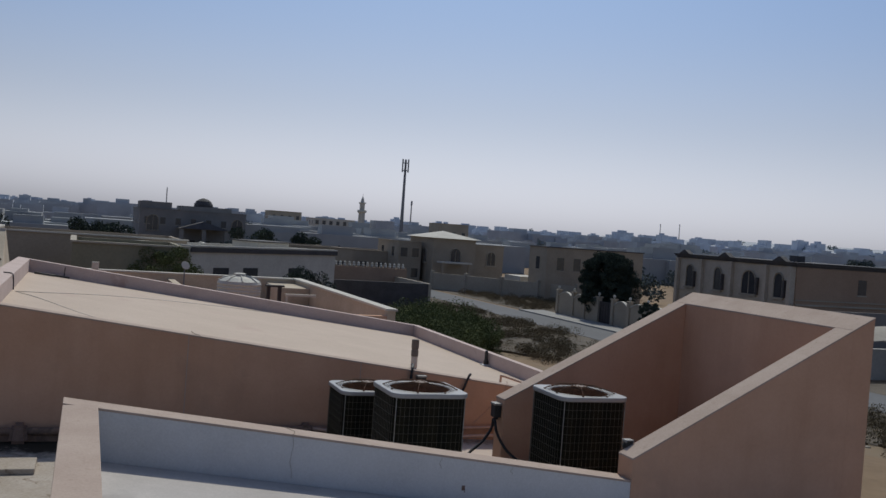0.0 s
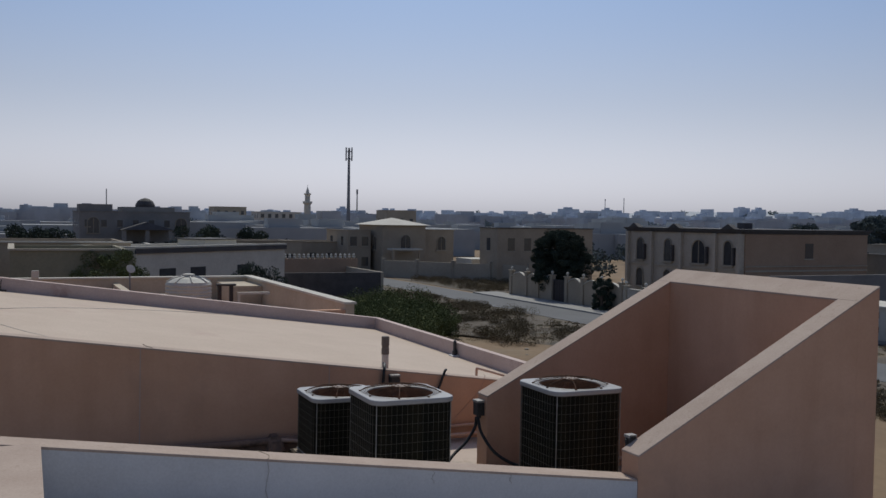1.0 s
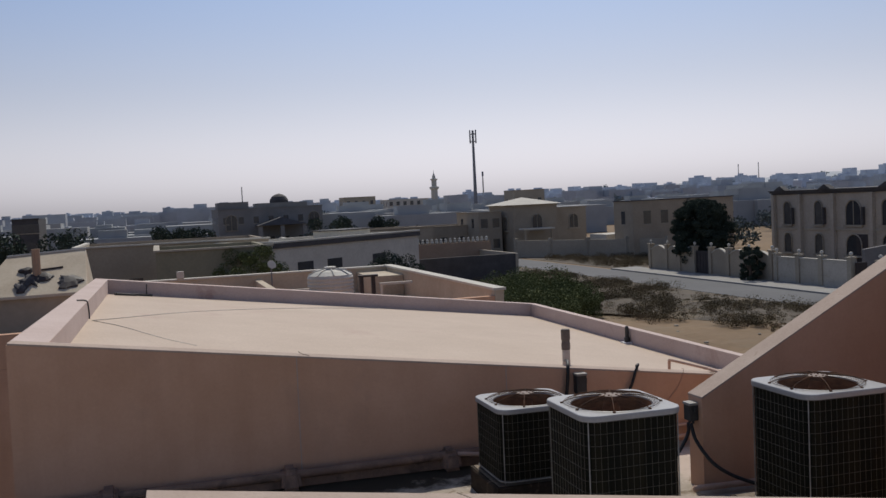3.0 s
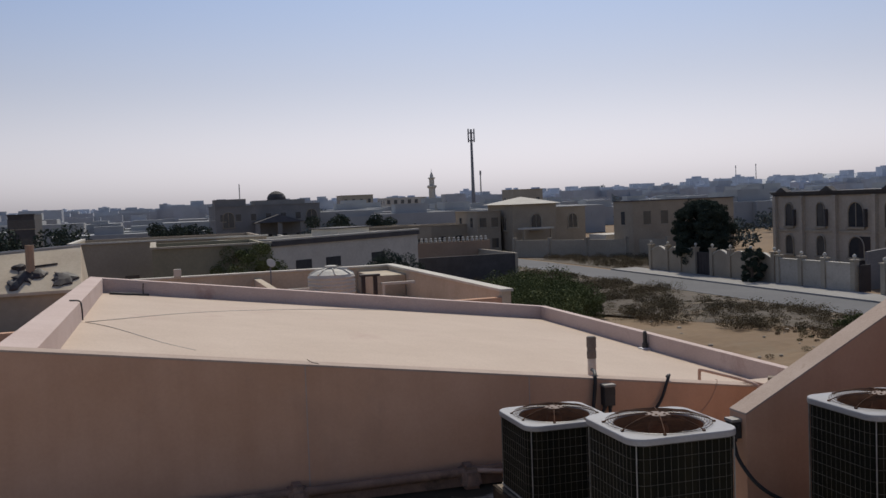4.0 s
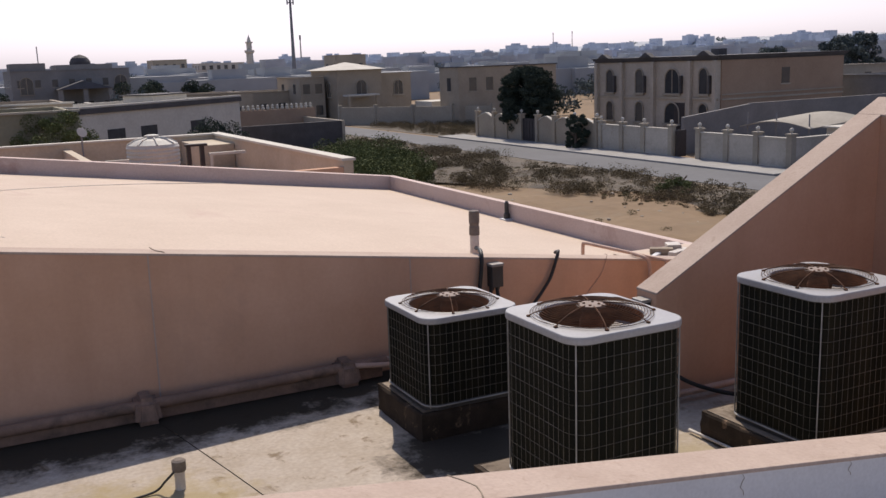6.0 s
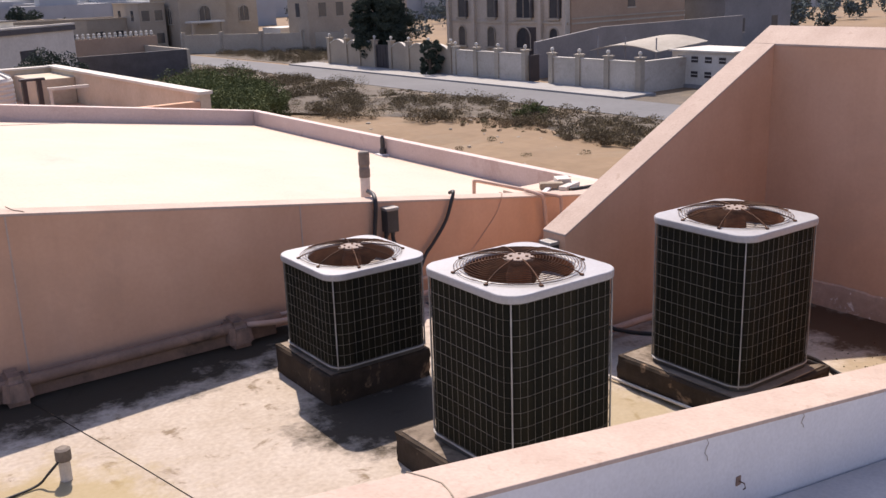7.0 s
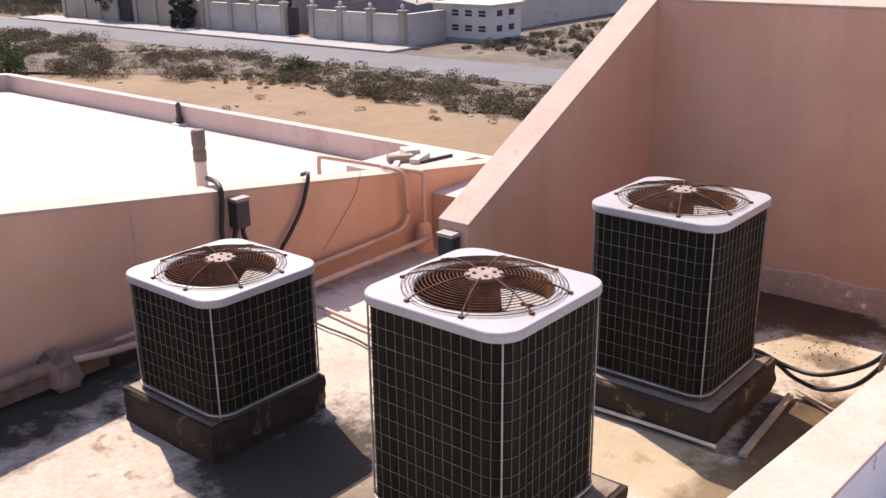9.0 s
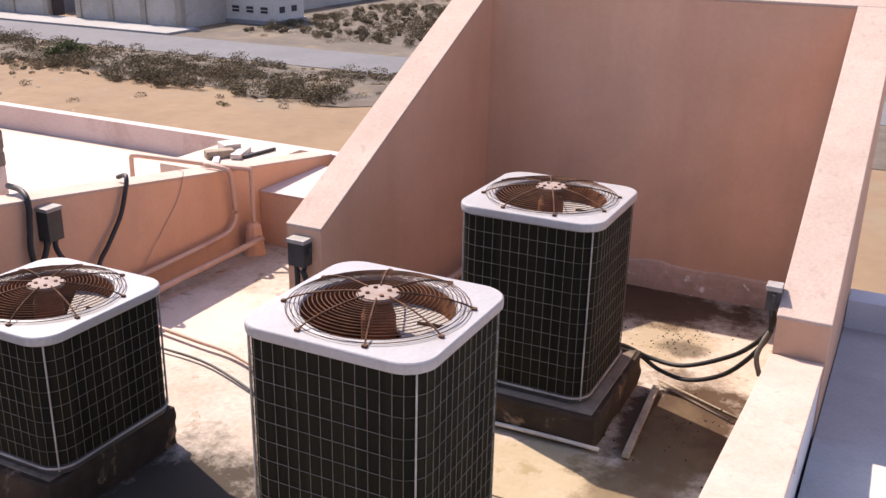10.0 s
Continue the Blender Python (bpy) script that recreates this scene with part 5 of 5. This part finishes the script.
part("porch_roof", box(45.2, 115.2, -1.4, 49.8, 117.2, -1.2), WHITEWALL, hh, "pale porch roof")
for x in (45.5, 49.5):
    part("porch_post", box(x - 0.15, 115.4, GROUND, x + 0.15, 115.7, -1.4), STONE, hh)
gw = thing("garden_wall", "long grey-beige garden wall across the end of the plot", "garden wall", (0, 0, 0))
bm = bmesh.new()
hexa(bm, [(43.2, 113.6, GROUND), (56.2, 96.0, GROUND), (56.4, 96.2, GROUND), (43.4, 113.8, GROUND)], [(43.2, 113.6, GROUND + 2.3), (56.2, 96.0, GROUND + 2.3), (56.4, 96.2, GROUND + 2.3), (43.4, 113.8, GROUND + 2.3)])
part("panel", bm, STONE2, gw)
for q in range(5):
    f = q / 4
    x, y = 43.3 + 13.0 * f, 113.7 - 17.6 * f
    part("post", box(x - 0.25, y - 0.25, GROUND, x + 0.25, y + 0.25, GROUND + 2.6), STONE2, gw)
tagged(part("yard_shed", box(54, 108, GROUND, 60, 113, -2.35), WHITEWALL), "low pale flat-roofed shed behind the wall", "shed")
fh = house("flat_house", "beige flat-roofed house behind the dark tree", 53.2, 99.0, 67.5, 104, 1.95, STONE, 1, 0, 0, trim=DARKTRIM)
for wx in (55.2, 57.6, 63.0, 65.6):
    plain_window(fh, "y", wx, -0.9, 1.0, 1.6, 99.0)
plain_window(fh, "x", 101.5, -0.9, 1.0, 1.6, 53.2)

house("pale_house", "low pale flat-roofed house beside the villa", 78.2, 66.0, 92.0, 78.0, 0.85, STONE2, 2, 3, 2)
house("grey_house", "grey-beige house with a flat roof behind the walls", 75.2, 56.0, 86.0, 64.0, 0.05, YARDGREY, 1, 2, 1)
for tx, ty, th in ((94.0, 77.0, 8.0), (98.0, 80.0, 8.8), (103.0, 82.0, 9.0), (90.5, 84.0, 7.6)):
    tree("dark green tree behind the houses", tx, ty, th, 3.4, th * 0.6, FARTREE, int(tx), 160, 0.17, 90, lump=(0.12, 0.28))
# low houses on the near side of the street
house("long_house", "long low tan house with a pale capping", -9.0, 68.0, 5.2, 82.0, 0.80, STONE, 1, 5, 3, trim=WHITEWALL)
house("olive_house", "low dull olive house with a pale capping", -3.2, 53.0, 3.7, 64.0, 0.75, OLIVE, 1, 0, 2, trim=STONE2)
wh = house("white_house", "low off-white house with a dark roof edge", 0.0, 0.0, 17.5, 8.0, 0.55, WHITEWALL, 1, 0, 2, trim=WHITEWALL, wh=0.7, ww=1.9)
wh.matrix_basis = pose(5.0, 63.0, 0, 0, 0, 38)
part("roof_band", box(-0.12, -0.15, 0.16, 17.62, -0.005, 0.50), DARKTRIM, wh, "dark band under the roof edge")
for wx in (3.2, 6.5, 12.0):
    plain_window(wh, "y", wx, -1.75, 1.7, 0.75, 0.0)
rh = part("roof_room", box(10.6, 3.0, 0.3, 14.6, 6.0, 0.98, 0.03), WHITEWALL, wh, "low rooftop room")
part("capping", box(10.4, 2.8, 0.983, 14.8, 6.2, 1.07), DARKTRIM, rh)
dw = thing("garden_wall", "rendered wall beside the bushes, its shade painted dark grey", "garden wall", (0, 0, 0))
# near side takes a dark colour for its shade; the return stays pale
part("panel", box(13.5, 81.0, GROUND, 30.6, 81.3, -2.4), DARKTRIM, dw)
part("panel", box(30.61, 81.0, GROUND, 30.9, 100.0, -2.4), STONE2, dw)
fw = thing("balustrade_wall", "tan wall topped with a row of white finials", "garden wall", (0, 0, 0))
part("panel", box(19, 92.0, GROUND, 32.0, 92.4, -1.5), BROWN, fw)
for i in range(24):
    bm = bmesh.new()
    lathe(bm, [(0.1, 0), (0.2, 0.15), (0.1, 0.3), (0.16, 0.42), (0.03, 0.55)], (19.6 + i * 0.52, 92.2, -1.5), 6)
    part("finial", bm, WHITEWALL, fw)
house("low_house", "low tan house behind the finial wall", 33, 126, 46, 140, -0.6, STONE, 1, 5, 2)
house("low_house", "low grey-beige house among others", 20, 118, 33, 130, -0.3, STONE, 1, 4, 2)
house("low_house", "low pale flat-roofed house", 12, 104, 22, 116, -0.6, WHITEWALL, 1, 4, 2)


# ---- neighbour's roof just past the parapet ----
nb = thing("neighbour_roof", "neighbour's flat roof with tan parapets", "house", (0, 0, 0))
part("wall", box(-7.0, 17.4, GROUND, 5.75, 30.2, -0.45), PINK, nb)
TANP = surface("tan_parapet_render", (0.50, 0.425, 0.325), (0.42, 0.345, 0.255), 0.9, 0.8, 12, 0.2, coords="World")
part("parapet", box(5.5, 17.4, -0.445, 5.75, 29.9, 0.5), TANP, nb)
part("parapet", box(-7.0, 29.9, -0.445, 5.75, 30.2, 0.5), TANP, nb, "tan back parapet")
part("parapet", box(-7.0, 17.4, -0.445, 5.49, 17.65, 0.35), PINK, nb)
part("parapet", box(0.4, 22.0, -0.445, 0.65, 29.89, 0.32), TANP, nb, "tan cross parapet")
part("capping", box(5.45, 17.35, 0.503, 5.8, 30.25, 0.57), WHITEWALL, nb)
part("capping", box(-7.0, 29.85, 0.503, 5.44, 30.25, 0.56), WHITEWALL, nb)
part("stair_room", box(4.3, 27.2, -0.445, 5.48, 29.88, 0.35), TANP, nb)
t = thing("water_tank", "round cream plastic water tank with ribs, on the neighbour's roof", "water tank", (2.35, 24.6, -0.45))
bm = bmesh.new()
prof = []
for i in range(9):
    z = 0.05 + i * 0.12
    prof += [(0.74, z), (0.76, z + 0.03), (0.76, z + 0.07), (0.74, z + 0.10)]
lathe(bm, [(0.7, 0)] + prof + [(0.72, 1.16), (0.5, 1.28), (0.22, 1.34)], seg=28)
tk = part("tank_body", bm, TANK, t)
bm = bmesh.new()
lathe(bm, [(0.2, 1.34), (0.21, 1.36), (0.21, 1.42), (0.12, 1.44)], seg=16)
part("tank_lid", bm, TANK, t)
for q in range(8):
    a = q * math.pi / 4
    part("rib", tube(bmesh.new(), [(0.24 * math.cos(a), 0.24 * math.sin(a), 1.345), (0.5 * math.cos(a), 0.5 * math.sin(a), 1.29), (0.72 * math.cos(a), 0.72 * math.sin(a), 1.17)], 0.03, 5), TANK, tk)
f = thing("pipe_frame", "white pipe frame beside the water tank", "frame", (0, 0, 0))
for x in (0.95, 1.5):
    part("leg", box(x - 0.04, 24.0, -0.45, x + 0.04, 24.08, 0.28), WHITEWALL, f)
part("rail", box(0.9, 23.98, 0.282, 1.55, 24.1, 0.36), WHITEWALL, f)
f = thing("pipe_frame", "dark pump stand beside the water tank", "frame", (0, 0, 0))
for x in (3.4, 3.8):
    part("leg", box(x - 0.06, 24.6, -0.45, x + 0.06, 24.75, 0.55), GATE, f)
part("rail", box(3.3, 24.55, 0.552, 3.95, 24.8, 0.62), GATE, f)
f = thing("pipe_frame", "white frame against the stair room", "frame", (0, 0, 0))
part("leg", box(4.0, 24.5, -0.45, 4.08, 24.6, 0.25), WHITEWALL, f)
part("rail", box(3.98, 24.48, 0.252, 5.1, 24.62, 0.33), WHITEWALL, f)
d = thing("satellite_dish", "small white satellite dish on the back parapet", "satellite dish", (1.0, 29.6, 0.57))
part("mast", tube(bmesh.new(), [(0, 0, -0.5), (0, 0, 0.35)], 0.03, 6), STEEL, d)
bm = bmesh.new()
lathe(bm, [(0.02, 0), (0.10, 0.015), (0.16, 0.05), (0.175, 0.06), (0.16, 0.066)], seg=20)
ds = part("dish", bm, WHITEWALL, d)
ds.matrix_basis = pose(0, -0.05, 0.3, 60, 0, 20)
b = part("floodlight", box(-0.13, -0.08, 0, 0.13, 0.08, 0.28, 0.02), WHITEWALL)
b.matrix_basis = pose(-2.3, 29.9, 0.56)
tagged(b, "white box lamp on the back parapet", "lamp")

# pale roof block with a pitched slab, a pipe and scraps of rusty sheet
tw = thing("stair_tower", "pale rooftop block with a pitched slab, brown pipe and rusty scraps", "house", (0, 0, 0))
bm = bmesh.new()
hexa(bm, [(-8.8, 27.5, GROUND), (-5.5, 27.5, GROUND), (-5.5, 31.0, GROUND), (-8.8, 31.0, GROUND)], [(-8.8, 27.5, 0.40), (-5.5, 27.5, 0.42), (-5.5, 31.0, 0.42), (-8.8, 31.0, 0.40)])
part("wall", bm, STONE2, tw)
bm = bmesh.new()
hexa(bm, [(-9.0, 27.35, 0.405), (-5.35, 27.35, 0.425), (-5.35, 31.0, 0.425), (-9.0, 31.0, 0.405)], [(-8.9, 27.38, 0.50), (-5.4, 27.38, 0.52), (-5.5, 29.9, 1.86), (-8.1, 29.9, 1.72)])
part("pitched_slab", bm, TANP, tw, "pale pitched slab")
part("ridge_strip", tube(bmesh.new(), [(-8.1, 29.9, 1.74), (-5.5, 29.9, 1.88)], 0.05, 6), WHITEWALL, tw)
part("chimney", tube(bmesh.new(), [(-7.0, 28.4, 0.8), (-7.0, 28.4, 2.0)], 0.14, 10), BROWN, tw, "brown pipe")
for q, (x, y, r, sx) in enumerate([(-7.2, 28.2, 0.42, 0.8), (-7.45, 27.75, 0.3, 0.7), (-6.75, 28.35, 0.26, 1.2), (-5.95, 28.0, 0.4, 1.0), (-7.35, 28.75, 0.22, 1.0)]):
    z = 0.51 + (y - 27.38) * 0.53
    bm = bmesh.new()
    lathe(bm, [(r, 0), (r * 0.95, 0.08), (r * 0.5, 0.14), (r * 0.1, 0.15)], seg=14)
    for v in bm.verts:
        k = 1 + 0.75 * noise.noise(v.co * 5.0 + Vector((q * 3.1, 0, 0)))
        v.co.x *= k * sx
        v.co.y *= k
    o = part("rusty_scrap", bm, GATE, tw, "dark rusty sheet scrap")
    o.matrix_basis = pose(x, y, z - 0.02, 28, 0, 0)
part("rusty_rod", tube(bmesh.new(), [(-6.9, 28.75, 1.27), (-6.2, 28.85, 1.32)], 0.035, 6), GATE, tw)


# ---- town behind ----
def far_xy(az, dist):
    """A place by bearing east of north, in degrees, and distance from the walk."""
    return -3.0 + dist * math.sin(radians(az)), -4.6 + dist * math.cos(radians(az))


# domed mansion
m = house("domed_mansion", "large grey-beige mansion with a dome", 8.5, 184, 29, 206, 3.6, MANSION, 2, 7, 4)
part("tower", box(8.5, 184.5, 3.604, 14.5, 192, 5.0), MANSION, m)
part("drum", box(16.5, 187, 3.604, 26.5, 196, 4.6), MANSION, m)
bm = bmesh.new()
lathe(bm, [(1.9, 0), (1.9, 0.5), (1.5, 1.2), (0.9, 1.6), (0.15, 1.85)], (21.2, 190, 4.6), 20)
part("dome", bm, DARKTRIM, m, "dark grey dome")
part("antenna", tube(bmesh.new(), [(13.5, 186, 5.0), (13.5, 186, 8.0)], 0.1, 5), STEEL, m)
bm = bmesh.new()
q = [bm.verts.new(p) for p in ((15.5, 178, 0.2), (25, 178, 0.2), (25, 184, 0.2), (15.5, 184, 0.2))]
r2 = [bm.verts.new((20.2, 179, 1.7)), bm.verts.new((20.2, 184, 1.7))]
for fc in ((q[0], q[1], r2[0]), (q[1], q[2], r2[1], r2[0]), (q[2], q[3], r2[1]), (q[3], q[0], r2[0], r2[1])):
    bm.faces.new(fc)
part("porch_roof", bm, DARKTRIM, m, "dark pitched porch roof")
for x in (16, 20.2, 24.5):
    part("porch_post", box(x - 0.4, 178.3, GROUND, x + 0.4, 179.1, 0.2), MANSION, m)
for x in (11.0, 27.3):
    arch_window(m, "y", x, -0.5, 2.2, 3.0, 184)

x, y = far_xy(-7.3, 150)
house("dark_apartment", "dark grey flat-roofed house beyond the trees", x - 1.2, y, x + 2.4, y + 10, 3.4, DARKTRIM, 3, 4, 3)

# mosque minaret and its white hall
x, y = far_xy(16.4, 430)
mn = thing("minaret", "slender pale minaret with a balcony", "minaret", (x, y, GROUND))
bm = bmesh.new()
lathe(bm, [(2.3, 0), (2.3, 9), (1.6, 9.5), (1.5, 14.0), (2.2, 14.6), (2.2, 15.4), (1.2, 15.6), (1.2, 18.2), (1.7, 18.6), (1.7, 19.0), (0.9, 19.1), (0.7, 20.2), (0.1, 21.8)], seg=12)
part("shaft", bm, WHITEWALL, mn)
bm = bmesh.new()
lathe(bm, [(0.08, 21.6), (0.08, 22.8)], seg=6)
part("spire", bm, STEEL, mn)
x, y = far_xy(14.8, 400)
house("white_apartment", "white four-storey apartment block", x - 9, y, x + 9, y + 14, 5.2, WHITEWALL, 3, 6, 3, wh=1.6, ww=1.4)
x, y = far_xy(11.9, 330)
house("grey_tower_house", "grey house with a wide flat top", x - 5.5, y, x + 5.5, y + 10, 6.3, STONE, 3, 4, 3)
x, y = far_xy(22.2, 250)
house("grey_tower_house", "beige house with a flaring roof room", x - 4.2, y, x + 4.2, y + 8, 5.2, STONE, 2, 3, 2)
for az, d, h, r in ((18.9, 330, 32.5, 0.55), (19.35, 520, 24, 0.4), (34.2, 1150, 36, 0.5), (35.3, 1150, 37, 0.5)):
    x, y = far_xy(az, d)
    ms = thing("phone_mast", "tall grey phone mast with a ring of aerials" if d < 400 else "thin grey mast far off", "mast", (x, y, GROUND), "masts")
    bm = bmesh.new()
    lathe(bm, [(r * 1.5, 0), (r, h * 0.5), (r * 0.7, h)], seg=8)
    part("pole", bm, STEEL, ms)
    if d < 400:
        for lev in (h - 3.8, h - 1.2):
            bm = bmesh.new()
            tube(bm, [(1.1 * math.cos(q), 1.1 * math.sin(q), lev) for q in [k * math.pi / 6 for k in range(12)]], 0.12, 5, closed=True)
            part("ring", bm, STEEL, ms)
        for k in range(6):
            q = k * math.pi / 3 + 0.2
            part("aerial", box(1.15 * math.cos(q) - 0.2, 1.15 * math.sin(q) - 0.2, h - 4.4, 1.15 * math.cos(q) + 0.2, 1.15 * math.sin(q) + 0.2, h - 0.6 + 0.8 * (k % 2), 0.05), STEEL, ms)
    else:
        part("aerial", box(-0.4, -0.4, h - 2.5, 0.4, 0.4, h), STEEL, ms)

# low ridge with the far town on it
def ridge_height(az):
    return 1.5 + 15.0 * max(0.0, min(1.0, (az - 14) / 28)) + 3.0 * noise.noise(Vector((az * 0.3, 0, 0)))


bm = bmesh.new()
prev = None
for i in range(140):
    az = -40 + i
    lo, hi = far_xy(az, 900), far_xy(az, 1300)
    row = [bm.verts.new((lo[0], lo[1], GROUND - 1)), bm.verts.new((hi[0], hi[1], 3.0 + ridge_height(az))), bm.verts.new((hi[0] * 1.6, hi[1] * 1.6, GROUND - 1))]
    if prev:
        for k in range(2):
            bm.faces.new((prev[k], row[k], row[k + 1], prev[k + 1]))
    prev = row
tagged(part("backdrop", bm, HAZE[1]), "low haze-tinted ridge behind the town", "ridge", kind="structure")
town = [bmesh.new() for k in range(3)]
tr = random.Random(9)
for k in range(1300):
    az = tr.uniform(-22, 75)
    d = 190 + 1000 * tr.random() ** 0.8
    x, y = far_xy(az, d)
    if 30 < x < 50 and y < 240:
        continue
    lift = max(0.0, (d - 900) / 400) * (8 + ridge_height(az)) * 0.9
    h = tr.uniform(3.5, 7.2) if d < 420 else tr.uniform(5, 11.5)
    if d > 700 and az > 18:
        h += tr.uniform(-2, 3)
    w, dp = tr.uniform(7, 20), tr.uniform(7, 16)
    if d > 700:
        w *= tr.uniform(0.7, 1.4)
    # blocks take paler, haze-tinted colours the farther they stand
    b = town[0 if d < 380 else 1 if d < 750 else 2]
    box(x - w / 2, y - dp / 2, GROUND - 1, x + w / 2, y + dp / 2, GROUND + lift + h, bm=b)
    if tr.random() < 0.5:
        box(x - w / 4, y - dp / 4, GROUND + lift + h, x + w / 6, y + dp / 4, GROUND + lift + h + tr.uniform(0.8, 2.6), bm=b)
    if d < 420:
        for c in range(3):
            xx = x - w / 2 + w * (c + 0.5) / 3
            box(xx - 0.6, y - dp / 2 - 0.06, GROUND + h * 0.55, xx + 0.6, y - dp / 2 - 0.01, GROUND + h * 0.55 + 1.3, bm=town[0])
for k, lab in enumerate(("crowded low houses of the town, paled by a haze tint", "houses farther off, tinted hazy grey-blue", "houses along the skyline, tinted faint for haze")):
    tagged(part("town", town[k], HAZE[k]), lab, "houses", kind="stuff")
# trees of the town
cl = []
for k in range(460):
    az, d = tr.uniform(-18, 72), 110 + 260 * tr.random()
    x, y = far_xy(az, d)
    if (az > 22 and d < 120) or 34 < x < 60 and y < 130 or 34 < x < 46:
        continue
    s = tr.uniform(1.0, 2.4)
    for j in range(3):
        cl.append(((x + tr.uniform(-s, s), y + tr.uniform(-s, s), GROUND + s * tr.uniform(0.6, 1.7)), s * 0.75))
tagged(leaf_mesh("town_trees", cl, 90, 0.3, FARTREE, 31), "dark green trees among the houses", "trees", kind="stuff")
cl = []
for x, y, s in ((-10, 96, 3.2), (-13, 92, 3.6), (-16, 90, 3.4), (-7, 120, 2.5), (2, 150, 3), (-2, 150, 3), (30, 200, 4), (33, 205, 4), (38, 170, 3), (27, 160, 3)):
    for j in range(8):
        cl.append(((x + tr.uniform(-s, s), y + tr.uniform(-s, s), GROUND + s * tr.uniform(0.5, 1.8)), s * 0.5))
tagged(leaf_mesh("tree_group", cl, 420, 0.2, LEAFDARK, 32), "dark rounded trees beyond the low houses", "trees", kind="stuff")

cl = []
for k in range(520):
    az, d = tr.uniform(-20, 72), 480 + 800 * tr.random()
    x, y = far_xy(az, d)
    lift = max(0.0, (d - 900) / 400) * (8 + ridge_height(az)) * 0.85
    for j in range(3):
        cl.append(((x + tr.uniform(-6, 6), y + tr.uniform(-3, 3), GROUND + lift + tr.uniform(1, 6)), tr.uniform(2, 4)))
tagged(leaf_mesh("far_trees", cl, 26, 1.5, HAZETREE, 33), "haze-tinted grey-green trees between the far houses", "trees", kind="stuff")

AROUND = pose(0.10, 0.07, -0.06, 0.03, -0.297, 0.714)
for ob in bpy.data.objects:
    if ob.parent is None and ob.name not in HOUSE:
        ob.matrix_basis = AROUND @ ob.matrix_basis
